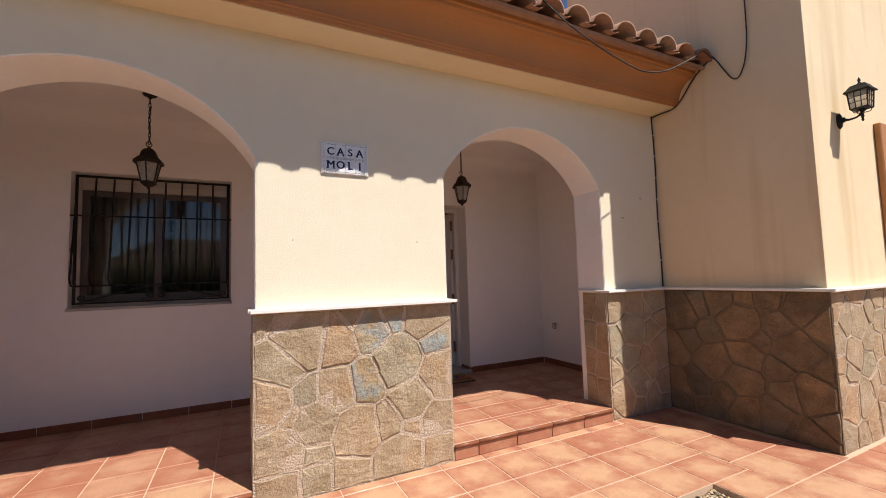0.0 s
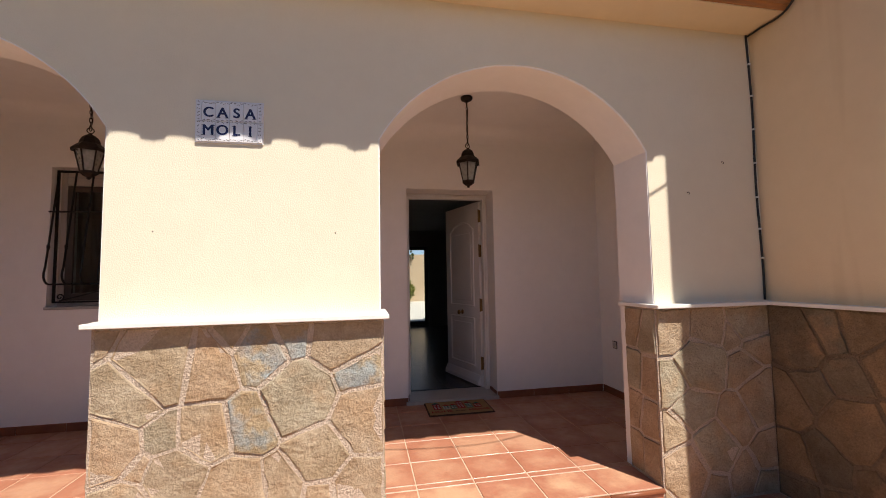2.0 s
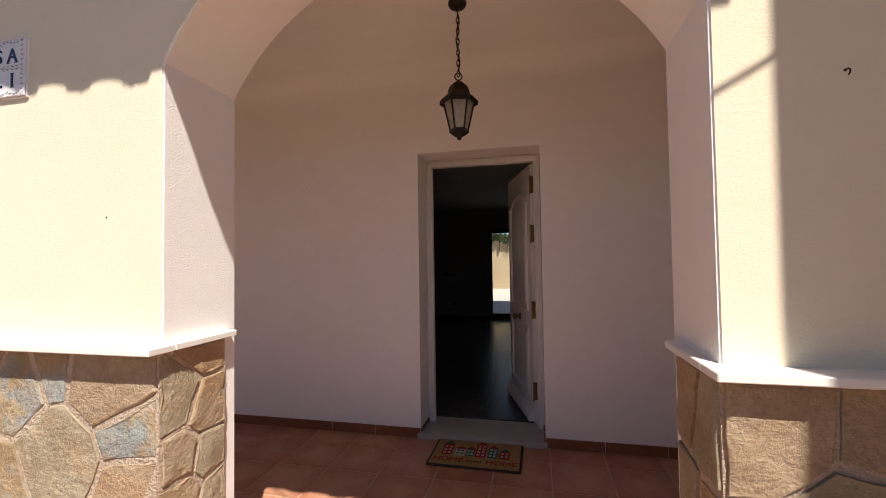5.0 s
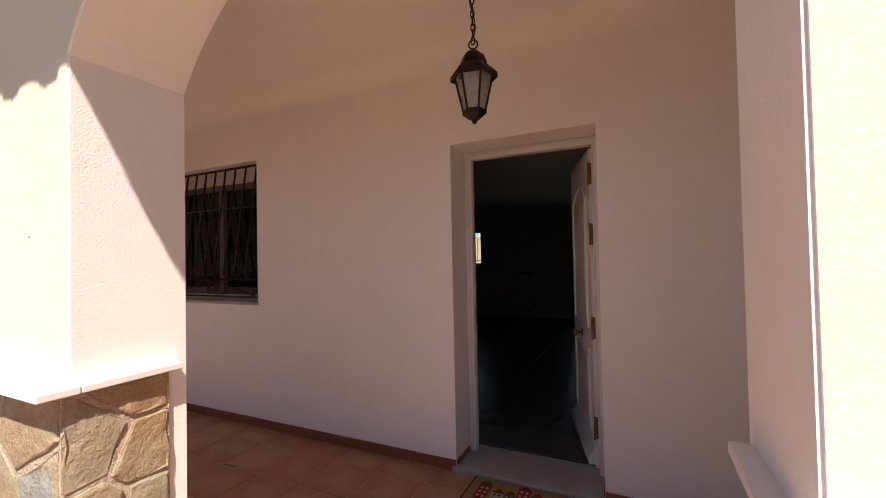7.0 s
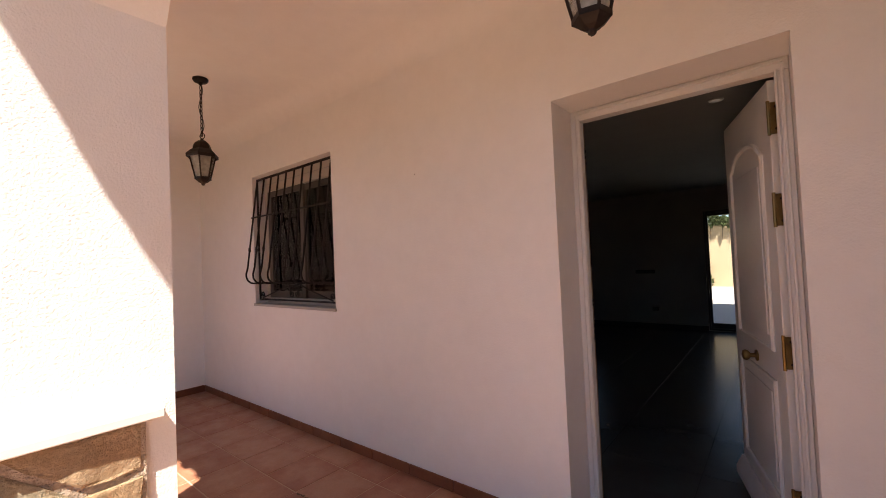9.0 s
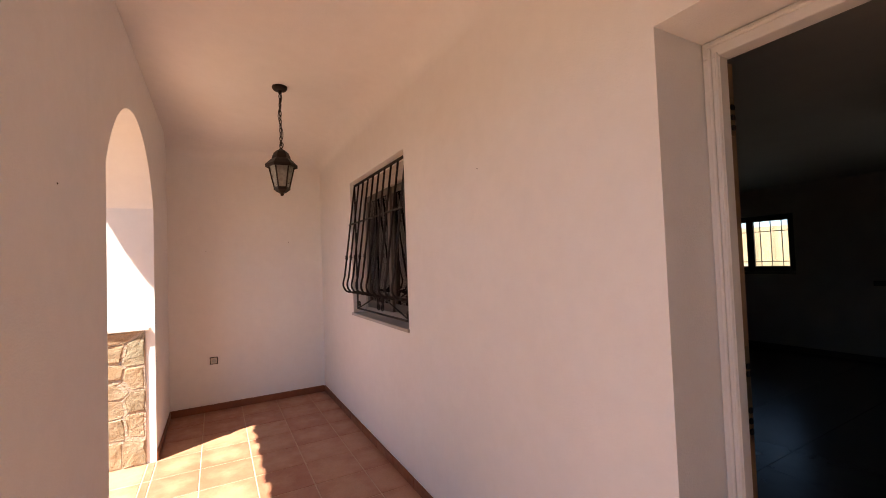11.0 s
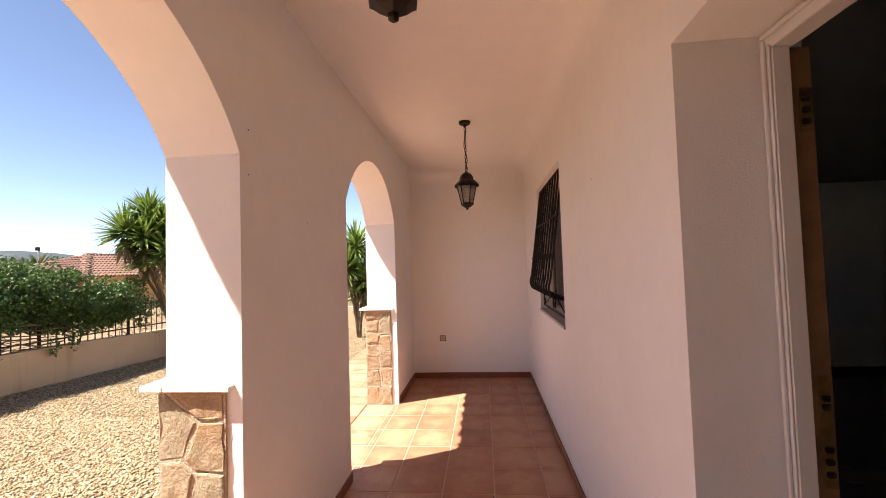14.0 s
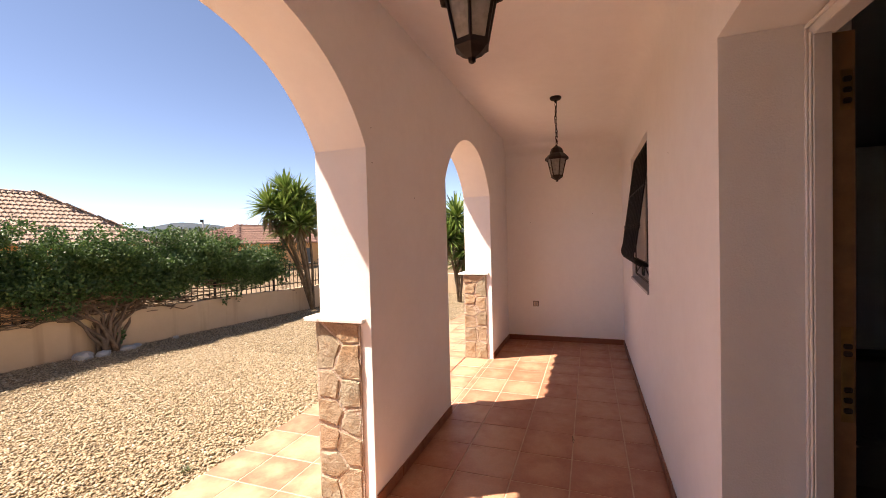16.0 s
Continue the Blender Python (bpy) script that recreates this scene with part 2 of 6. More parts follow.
def leaf_material(name, c1, c2, c3, rough=0.5):
    m, t, p = nodes_of(name)
    isl = t.nodes.new("ShaderNodeNewGeometry").outputs["Random Per Island"]
    col = ramp(t, isl, [(0.0, c1), (0.6, c2), (1.0, c3)])
    t.links.new(mix(t, 1.0, col, ramp(t, noise_at(t, place(t), 2.5), [(0.3, grey(0.75)), (0.7, grey(1.0))]), "MULTIPLY"), p.inputs["Base Color"])
    p.inputs["Roughness"].default_value = rough
    tr = t.nodes.new("ShaderNodeBsdfTranslucent")
    t.links.new(col, tr.inputs[0])
    ms = t.nodes.new("ShaderNodeMixShader")
    ms.inputs[0].default_value = 0.25
    out = t.nodes["Material Output"]
    t.links.new(p.outputs[0], ms.inputs[1])
    t.links.new(tr.outputs[0], ms.inputs[2])
    t.links.new(ms.outputs[0], out.inputs[0])
    return m


LEAF = leaf_material("hedge_leaf", (0.038, 0.088, 0.022), (0.07, 0.145, 0.036), (0.125, 0.21, 0.065))
YLEAF = leaf_material("yucca_leaf", (0.09, 0.16, 0.03), (0.16, 0.25, 0.05), (0.28, 0.36, 0.10), 0.38)
YDRY = leaf_material("dry_yucca_leaf", (0.24, 0.18, 0.10), (0.32, 0.25, 0.15), (0.20, 0.15, 0.08), 0.8)
TREELEAF = leaf_material("tree_leaf", (0.06, 0.09, 0.03), (0.09, 0.12, 0.045), (0.12, 0.15, 0.06))
BUSHLEAF = leaf_material("bush_leaf", (0.10, 0.14, 0.02), (0.20, 0.22, 0.04), (0.30, 0.30, 0.06))


def glass_material(name, tint, gloss_rough=0.02, clear=0.93):
    m = bpy.data.materials.new(name)
    m.use_nodes = True
    t = m.node_tree
    t.nodes.remove(t.nodes["Principled BSDF"])
    a = t.nodes.new("ShaderNodeBsdfTransparent")
    a.inputs[0].default_value = (tint[0] * clear, tint[1] * clear, tint[2] * clear, 1)
    g = t.nodes.new("ShaderNodeBsdfGlossy")
    g.inputs["Roughness"].default_value = gloss_rough
    f = add(t, "Fresnel", IOR=1.5)
    ms = t.nodes.new("ShaderNodeMixShader")
    t.links.new(f.outputs[0], ms.inputs[0])
    t.links.new(a.outputs[0], ms.inputs[1])
    t.links.new(g.outputs[0], ms.inputs[2])
    t.links.new(ms.outputs[0], t.nodes["Material Output"].inputs[0])
    return m


GLASS = glass_material("window_glass", (0.92, 0.95, 0.93))


def frosted_material():
    m, t, p = nodes_of("seeded_lantern_glass")
    w = place(t)
    p.inputs["Base Color"].default_value = (0.78, 0.77, 0.73, 1)
    p.inputs["Roughness"].default_value = 0.25
    tr = t.nodes.new("ShaderNodeBsdfTransparent")
    tr.inputs[0].default_value = (0.85, 0.83, 0.78, 1)
    ms = t.nodes.new("ShaderNodeMixShader")
    t.links.new(ramp(t, noise_at(t, w, 40.0), [(0.35, grey(0.62)), (0.65, grey(0.72))]), ms.inputs[0])
    t.links.new(p.outputs[0], ms.inputs[1])
    t.links.new(tr.outputs[0], ms.inputs[2])
    t.links.new(ms.outputs[0], t.nodes["Material Output"].inputs[0])
    bumped(t, p, noise_at(t, w, 120.0), 0.5, 0.003)
    return m


FROST = frosted_material()
WHITETILE = surf("glazed_white_tile", (0.74, 0.74, 0.76), (0.80, 0.80, 0.82), 6.0, 0.18, 0.03, 40, 0.001, fine=0.04)
BLUEINK = surf("blue_glaze", (0.010, 0.012, 0.055), (0.018, 0.020, 0.08), 12.0, 0.2, 0.03, 40, 0.001)
SPOTINK = surf("grey_blue_glaze", (0.12, 0.12, 0.16), (0.24, 0.20, 0.13), 60.0, 0.3, 0.03, 40, 0.001)
COIR = surf("coir_mat", (0.42, 0.27, 0.125), (0.50, 0.33, 0.165), 9.0, 0.98, 1.0, 320, 0.006, fine=0.45, spec=0.1)
MATBORDER = surf("dark_brown_coir", (0.07, 0.04, 0.03), (0.10, 0.06, 0.045), 9.0, 0.98, 1.0, 320, 0.005, fine=0.4, spec=0.1)
MATRED = surf("red_coir", (0.36, 0.035, 0.03), (0.42, 0.05, 0.04), 9.0, 0.98, 1.0, 320, 0.005, fine=0.4, spec=0.1)
MATGREEN = surf("green_coir", (0.03, 0.16, 0.12), (0.045, 0.20, 0.15), 9.0, 0.98, 1.0, 320, 0.005, fine=0.4, spec=0.1)
MATWHITE = surf("white_coir", (0.58, 0.54, 0.47), (0.64, 0.60, 0.53), 9.0, 0.98, 1.0, 320, 0.005, fine=0.4, spec=0.1)
BULB = surf("opal_lamp_glass", (0.75, 0.74, 0.70), (0.80, 0.79, 0.75), 20.0, 0.3, 0.0)


# ---- mesh helpers ----
def finish(name, bm, mats, parent=None, label="", smooth=False):
    me = bpy.data.meshes.new(name)
    bm.normal_update()
    bm.to_mesh(me)
    bm.free()
    for m in mats if isinstance(mats, (list, tuple)) else [mats]:
        me.materials.append(m)
    if smooth:
        for f in me.polygons:
            f.use_smooth = True
    ob = new(name, me)
    if parent is not None:
        ob.parent = parent
    if label:
        ob["label"] = label
    return ob


def part(name, bm, material, parent, label="", smooth=False):
    return finish(name, bm, material, parent, label, smooth)


def structure(name, bm, mats, label, category, smooth=False):
    return tagged(finish(name, bm, mats, None, "", smooth), label, category, "", "structure")


def thing(name, label, category, group="", at=None):
    e = new(name)
    e.empty_display_size = 0.1
    if at is not None:
        e.matrix_world = at
    return tagged(e, label, category, group)


def box(bm, x0, x1, y0, y1, z0, z1, bevel=0.0, m=None):
    """A box added to bm, with chamfered edges where bevel is given."""
    tmp = bmesh.new()
    bmesh.ops.create_cube(tmp, size=1)
    for v in tmp.verts:
        v.co = Vector(((x0 + x1) / 2 + v.co.x * (x1 - x0), (y0 + y1) / 2 + v.co.y * (y1 - y0), (z0 + z1) / 2 + v.co.z * (z1 - z0)))
    if bevel:
        bmesh.ops.bevel(tmp, geom=tmp.edges[:], offset=bevel, segments=1, affect="EDGES")
    absorb(bm, tmp, m)
    return bm


def absorb(bm, tmp, m=None):
    if m is not None:
        bmesh.ops.transform(tmp, matrix=m, verts=tmp.verts)
    me = bpy.data.meshes.new("scratch")
    tmp.to_mesh(me)
    tmp.free()
    bm.from_mesh(me)
    bpy.data.meshes.remove(me)


def boxed(x0, x1, y0, y1, z0, z1, bevel=0.0, m=None):
    return box(bmesh.new(), x0, x1, y0, y1, z0, z1, bevel, m)


def smooth_line(points, n=6):
    """More points along a smooth line through the given ones."""
    p = [Vector(q) for q in points]
    out = []
    for i in range(len(p) - 1):
        a, b, c, d = p[max(i - 1, 0)], p[i], p[i + 1], p[min(i + 2, len(p) - 1)]
        for k in range(n):
            t = k / n
            out.append(0.5 * (2 * b + (c - a) * t + (2 * a - 5 * b + 4 * c - d) * t * t + (3 * b - a - 3 * c + d) * t ** 3))
    return out + [p[-1]]


def tube(bm, points, radius, sides=8, close=False):
    """A round bar along a line of points; radius may be one number or one for each point."""
    pts = [Vector(p) for p in points]
    rad = radius if isinstance(radius, (list, tuple)) else [radius] * len(pts)
    rings, ref = [], None
    n = len(pts)
    for i, p in enumerate(pts):
        a, b = (pts[i - 1], pts[(i + 1) % n]) if close else (pts[max(i - 1, 0)], pts[min(i + 1, n - 1)])
        d = (b - a).normalized()
        if ref is None:
            ref = d.orthogonal().normalized()
        ref = (ref - d * ref.dot(d)).normalized()
        o = d.cross(ref)
        rings.append([bm.verts.new(p + (ref * math.cos(k * math.tau / sides) + o * math.sin(k * math.tau / sides)) * rad[i]) for k in range(sides)])
    for i in range(n if close else n - 1):
        r, q = rings[i], rings[(i + 1) % n]
        for k in range(sides):
            bm.faces.new((r[k], r[(k + 1) % sides], q[(k + 1) % sides], q[k]))
    if not close:
        bm.faces.new(list(reversed(rings[0])))
        bm.faces.new(rings[-1])
    return bm


def lathe(bm, profile, sides=16, centre=(0, 0, 0), phase=0.0):
    """Turned or faceted body from (radius, height) pairs."""
    c = Vector(centre)
    rings = []
    for r, z in profile:
        rings.append([bm.verts.new(c + Vector((r * math.cos(phase + k * math.tau / sides), r * math.sin(phase + k * math.tau / sides), z))) for k in range(sides)])
    for a, b in zip(rings, rings[1:]):
        for k in range(sides):
            bm.faces.new((a[k], a[(k + 1) % sides], b[(k + 1) % sides], b[k]))
    bm.faces.new(list(reversed(rings[0])))
    bm.faces.new(rings[-1])
    return bm


def prism(bm, outline, y0, y1):
    """An outline of (x, z) pairs, drawn through from y0 to y1."""
    a = [bm.verts.new((x, y0, z)) for x, z in outline]
    b = [bm.verts.new((x, y1, z)) for x, z in outline]
    front, back = bm.faces.new(a), bm.faces.new(list(reversed(b)))
    sides = []
    for i in range(len(a)):
        j = (i + 1) % len(a)
        sides.append(bm.faces.new((a[j], a[i], b[i], b[j])))
    return front, back, sides


def wall_grid(xs, zs, holes, y0, y1):
    """A wall along x with rectangular holes through it: the cells of a grid that lie outside the holes, and the reveals."""
    bm = bmesh.new()
    xs, zs = sorted(set(xs)), sorted(set(zs))

    def solid(i, k):
        if i < 0 or k < 0 or i >= len(xs) - 1 or k >= len(zs) - 1:
            return False
        cx, cz = (xs[i] + xs[i + 1]) / 2, (zs[k] + zs[k + 1]) / 2
        return not any(h[0] < cx < h[1] and h[2] < cz < h[3] for h in holes)

    def quad(*ps):
        bm.faces.new([bm.verts.new(p) for p in ps])

    for i in range(len(xs) - 1):
        for k in range(len(zs) - 1):
            if not solid(i, k):
                continue
            a, b, c, d = xs[i], xs[i + 1], zs[k], zs[k + 1]
            quad((a, y0, c), (b, y0, c), (b, y0, d), (a, y0, d))
            quad((b, y1, c), (a, y1, c), (a, y1, d), (b, y1, d))
            if not solid(i - 1, k):
                quad((a, y1, c), (a, y0, c), (a, y0, d), (a, y1, d))
            if not solid(i + 1, k):
                quad((b, y0, c), (b, y1, c), (b, y1, d), (b, y0, d))
            if not solid(i, k - 1):
                quad((a, y1, c), (b, y1, c), (b, y0, c), (a, y0, c))
            if not solid(i, k + 1):
                quad((a, y0, d), (b, y0, d), (b, y1, d), (a, y1, d))
    bmesh.ops.remove_doubles(bm, verts=bm.verts, dist=1e-5)
    return bm


def lettering(text, size, depth, m, name, material, parent, label="", bold=0.012, feet=()):
    """Words as a mesh, centred on m, from the built-in font."""
    cu = bpy.data.curves.new("words", "FONT")
    cu.body, cu.size, cu.extrude, cu.align_x, cu.align_y = text, size, depth, "CENTER", "CENTER"
    ob = bpy.data.objects.new("words", cu)
    scene.collection.objects.link(ob)
    plain = bpy.data.meshes.new_from_object(ob)
    bpy.data.objects.remove(ob)
    bm = bmesh.new()
    for k, (dx, dy) in enumerate(((-1, 0), (1, 0), (0, 1), (0, -1), (0, 0))):
        tmp = bmesh.new()
        tmp.from_mesh(plain)
        absorb(bm, tmp, Matrix.Translation((dx * size * bold, dy * size * bold * 0.5, k * depth * 0.2)))
    for x, y, w in feet:
        box(bm, (x - w / 2) * size, (x + w / 2) * size, (y - 0.022) * size, (y + 0.022) * size, -depth, depth * 1.5)
    me = bpy.data.meshes.new(name)
    bm.to_mesh(me)
    bm.free()
    me.transform(m)
    me.materials.append(material)
    w = new(name, me)
    w.parent = parent
    if label:
        w["label"] = label
    return w


# ---- the large structure ----
def arch_line(a, steps=28):
    """Points of the arch over the opening a, from its right spring to its left one."""
    c, h, rise = (a[0] + a[1]) / 2, (a[1] - a[0]) / 2, CROWN - SPRING
    r = (h * h + rise * rise) / (2 * rise)
    half = math.asin(h / r)
    return [(c + r * math.sin(half - 2 * half * i / steps), CROWN - r + r * math.cos(half - 2 * half * i / steps)) for i in range(steps + 1)]


def front_wall():
    bm = bmesh.new()
    out = [(XL - 0.25, 0), (A2[0], 0)] + list(reversed(arch_line(A2))) + [(A2[1], 0), (A1[0], 0)] + list(reversed(arch_line(A1))) + [(A1[1], 0), (XR, 0), (XR, 3.40), (XL - 0.25, 3.40)]
    front, back, sides = prism(bm, out, YF, YI)
    for f in [back] + sides:
        f.material_index = 1
    bm.normal_update()
    worn = [e for e in front.edges if 0.1 < (e.verts[0].co.z + e.verts[1].co.z) / 2 < 3.0 and A2[0] - 0.01 < (e.verts[0].co.x + e.verts[1].co.x) / 2 < A1[1] + 0.01]
    bmesh.ops.bevel(bm, geom=worn, offset=0.006, segments=2, affect="EDGES", material=1)
    bm.normal_update()
    bmesh.ops.triangulate(bm, faces=[f for f in bm.faces if len(f.verts) > 4])
    return structure("wall_front", bm, [CREAM, WHITE], "cream painted porch wall with two low arches", "wall")


wall_front = front_wall()

DOOR_HOLE = (1.86, 2.83, FLOOR, 2.444)
WIN_HOLE = (-1.43, -0.08, 1.272, 2.572)
wall_back = structure("wall_back", wall_grid([XL, WIN_HOLE[0], WIN_HOLE[1], DOOR_HOLE[0], DOOR_HOLE[1], XR], [0.0, FLOOR, WIN_HOLE[2], DOOR_HOLE[3], WIN_HOLE[3], 3.4], [DOOR_HOLE, WIN_HOLE], YB, YB + 0.38), WHITE, "white plastered porch wall with a window and a doorway", "wall")
wall_end = structure("wall_end", boxed(XL - 0.25, XL, YI, 11.65, 0, 3.4), WHITE, "white plastered end wall of the porch", "wall")
bm = boxed(XR, XR + 0.3, TOWER_Y, 4.1, 0, 5.4)
box(bm, XR + 0.3, 9.0, TOWER_Y, TOWER_Y + 0.3, 0, 5.4)
wall_tower = structure("wall_tower", bm, CREAM_T, "tall cream plastered wing beside the porch with rain stains", "wall")
wall_porch_right = structure("wall_porch_right", boxed(XR - 0.012, XR, YI, YB, 0, CEIL + 0.1), WHITE, "white plastered end of the porch", "wall")


def coved_ceiling():
    bm = bmesh.new()
    r = 0.17
    prof = [(YI + 0.7 * k / 8, CEIL + 0.095 * (0.5 + 0.5 * math.cos(math.pi * k / 8))) for k in range(9)]
    prof += [(YB - r + r * math.sin(a), CEIL - r + r * math.cos(a)) for a in np.linspace(0, math.pi / 2, 8)]
    ends = [XL + r - r * math.sin(a) for a in np.linspace(math.pi / 2, 0, 8)]
    drop = [r - r * math.cos(a) for a in np.linspace(math.pi / 2, 0, 8)]
    cols = [(x, d) for x, d in zip(ends, drop)] + [(XR - 0.012, 0.0)]
    rows = [[bm.verts.new((x, y, min(z, CEIL - d) if d > 0 else z)) for y, z in prof] for x, d in cols]
    for a, b in zip(rows, rows[1:]):
        for k in range(len(prof) - 1):
            bm.faces.new((a[k], a[k + 1], b[k + 1], b[k]))
    box(bm, XL, XR, YI, YB, CEIL + 0.12, CEIL + 0.2)
    return structure("ceiling_porch", bm, WHITE, "white plastered porch ceiling with rounded edges", "ceiling", True)


coved_ceiling()

# the room behind the door
BACK_DOOR = (1.73, 3.10, ROOM_Z0, 2.30)
BACK_WIN = (-1.45, -0.25, 1.36, 2.30)
structure("wall_room_back", wall_grid([XL, BACK_WIN[0], BACK_WIN[1], BACK_DOOR[0], BACK_DOOR[1], XR], [0, ROOM_Z0, BACK_WIN[2], BACK_DOOR[3], 3.0], [BACK_DOOR, BACK_WIN], ROOM_Y, ROOM_Y + 0.25), ROOMDIM, "plain painted back wall of the living room", "wall")
structure("wall_room_right", boxed(XR, XR + 0.25, 4.1, ROOM_Y + 0.25, 0, 3.4), ROOMDIM, "plain painted side wall of the living room", "wall")
structure("floor_room", boxed(XL, XR, YB + 0.38, ROOM_Y, 0, ROOM_Z0), ROOMFLOOR, "polished grey tiled living room floor", "floor")
structure("ceiling_room", boxed(XL, XR, YB + 0.38, ROOM_Y, ROOM_Z1, ROOM_Z1 + 0.2), ROOMDIM, "plain painted living room ceiling", "ceiling")
bm = boxed(XL, XL + 0.012, YB + 0.38, ROOM_Y, ROOM_Z0, ROOM_Z0 + 0.08)
box(bm, XL + 0.012, BACK_DOOR[0], ROOM_Y - 0.012, ROOM_Y, ROOM_Z0, ROOM_Z0 + 0.08)
structure("baseboard_room", bm, ROOMFLOOR, "grey skirting of the living room", "baseboard")

# ground, gravel and paving beds
bm = bmesh.new()
ring = [bm.verts.new((4000 * math.cos(a), 4000 * math.sin(a), -0.12)) for a in np.linspace(0, math.tau, 40, endpoint=False)]
bm.faces.new(ring)
structure("ground", bm, EARTH, "dry sandy ground that reaches the hills", "ground")
bm = boxed(-9.0, 9.0, -1.9, 1.735, -0.1, -0.005)
box(bm, -9.0, 9.0, -2.66, 1.2, -0.1, -0.009, 0.0, pose(-5.2, -2.60, 0, 0, 0, -9.0) @ pose(5.2, 2.66, 0))
structure("gravel_bed", bm, GRAVELBED, "pale ochre gravel garden", "gravel")
bm = boxed(-9.0, 9.0, 1.735, 2.93, -0.1, GROUND - 0.003)
box(bm, 2.85, 9.0, -0.60, 1.735, -0.1, GROUND - 0.003)
pavement = structure("pavement", bm, GROUT, "terracotta tiled path along the house", "pavement")
floor_porch = structure("floor_porch", boxed(XL, XR, 2.90, YB, -0.05, FLOOR - 0.003), GROUT, "terracotta tiled porch floor one step up", "floor")


# ---- roof over the porch ----
def eaves():
    bm = boxed(XL - 0.5, XR, 2.645, YF, 3.165, 3.20)
    structure("eave_soffit", bm, SOFFIT, "flat cream soffit under the eave", "eave")
    prof = [(2.66, 3.172), (2.632, 3.172), (2.628, 3.192), (2.615, 3.196), (2.612, 3.212), (2.60, 3.216)]
    prof += [(2.60 - 0.15 * (1 - math.cos(a)) ** 0.9, 3.216 + 0.175 * math.sin(a)) for a in np.linspace(0.12, math.pi / 2, 9)]
    prof += [(2.438, 3.40), (2.43, 3.42), (2.412, 3.424), (2.408, 3.452), (2.66, 3.452)]
    bm = bmesh.new()
    a = [bm.verts.new((XL - 0.5, y, z)) for y, z in prof]
    b = [bm.verts.new((XR, y, z)) for y, z in prof]
    for i in range(len(prof)):
        j = (i + 1) % len(prof)
        bm.faces.new((a[i], b[i], b[j], a[j]))
    bm.faces.new(a)
    bm.faces.new(list(reversed(b)))
    bmesh.ops.recalc_face_normals(bm, faces=bm.faces)
    structure("cornice", bm, BROWN, "brown painted moulded cornice under the roof tiles", "cornice")


eaves()
SLOPE = radians(17)
PITCH = 0.265


def barrel(length, r0, r1, thick, high, up=True, seg=9):
    """One curved roof tile along +y, crest up or down, wider at the end y = 0."""
    bm = bmesh.new()
    rings = []
    for y, r in ((0.0, r0), (length, r1)):
        for rr in (r, r - thick):
            rings.append([bm.verts.new((rr * math.cos(a), y, rr * math.sin(a) * (high if up else -high))) for a in np.linspace(0.2 if up else 0.0, math.pi - (0.2 if up else 0.0), seg)])
    o0, i0, o1, i1 = rings
    for k in range(seg - 1):
        bm.faces.new((o0[k], o0[k + 1], o1[k + 1], o1[k]))
        bm.faces.new((i0[k + 1], i0[k], i1[k], i1[k + 1]))
        bm.faces.new((o0[k + 1], o0[k], i0[k], i0[k + 1]))
        bm.faces.new((o1[k], o1[k + 1], i1[k + 1], i1[k]))
    bmesh.ops.recalc_face_normals(bm, faces=bm.faces)
    me = bpy.data.meshes.new("roof_tile")
    bm.to_mesh(me)
    bm.free()
    for f in me.polygons:
        f.use_smooth = True
    return me


roof = structure("roof", boxed(-0.01, XR - XL + 0.5, 0.06, 9.8, -0.06, -0.03, 0, pose(XL - 0.5, 2.25, 3.465, math.degrees(SLOPE))), ROOFTILE, "clay barrel tiled roof over the porch", "roof")
cover, pan = barrel(0.46, 0.128, 0.108, 0.014, 0.9), barrel(0.46, 0.060, 0.056, 0.013, 0.30, False)
for me in (cover, pan):
    me.materials.append(ROOFTILE)
rng = random.Random(4)
count = int((XR - XL + 0.45) / PITCH)
rest_v, rest_f = [], []
for row in range(10):
    for c in range(count + 1):
        x = XR - 0.13 - c * PITCH
        for me, dx, dz in ((cover, 0.0, 0.0), (pan, -PITCH / 2, 0.018)):
            if x + dx < XL - 0.45:
                continue
            m = pose(x + dx + rng.uniform(-0.004, 0.004), 2.25 + rng.uniform(-0.006, 0.006), 3.445 + dz, math.degrees(SLOPE)) @ pose(0, row * 0.38, row * 0.012, -1.5, 0, rng.uniform(-0.6, 0.6))
            if row < 2:
                ob = new("roof_tile", me)
                ob.parent = roof
                ob.matrix_world = m
            else:
                n = len(rest_v)
                rest_v += [tuple(m @ v.co) for v in me.vertices]
                rest_f += [tuple(n + k for k in p.vertices) for p in me.polygons]
me = bpy.data.meshes.new("upper_roof_tiles")
me.from_pydata(rest_v, [], rest_f)
me.materials.append(ROOFTILE)
ob = new("upper_roof_tiles", me)
ob.parent = roof
tagged(ob, "rows of clay barrel tiles", "", "", "stuff")

# cap slabs on the stone plinth
cap = structure("trim_cap", boxed(A1[0] - 1.43, A1[0] + 0.042, 2.825, 2.93, CAPZ, CAPZ + 0.024, 0.003), MARBLE, "white marble cap on the stone plinth", "trim")
for r in ((A1[0] - 0.01, A1[0] + 0.042, 2.932, 3.235), (A2[1] - 0.042, A2[1] + 0.01, 2.932, 3.235), (A1[1] - 0.042, A1[1] + 0.01, 2.932, 3.235), (A2[0] - 0.01, A2[0] + 0.042, 2.932, 3.235),
          (A1[1] - 0.042, XR - 0.075, 2.825, 2.93), (XR - 0.073, XR + 0.01, 1.452, 2.93), (XR + 0.012, 9.0, 1.452, 1.535), (XL - 0.3, A2[0] + 0.042, 2.825, 2.93)):
    part("cap_slab", boxed(*r, CAPZ, CAPZ + 0.024, 0.003), MARBLE, cap)


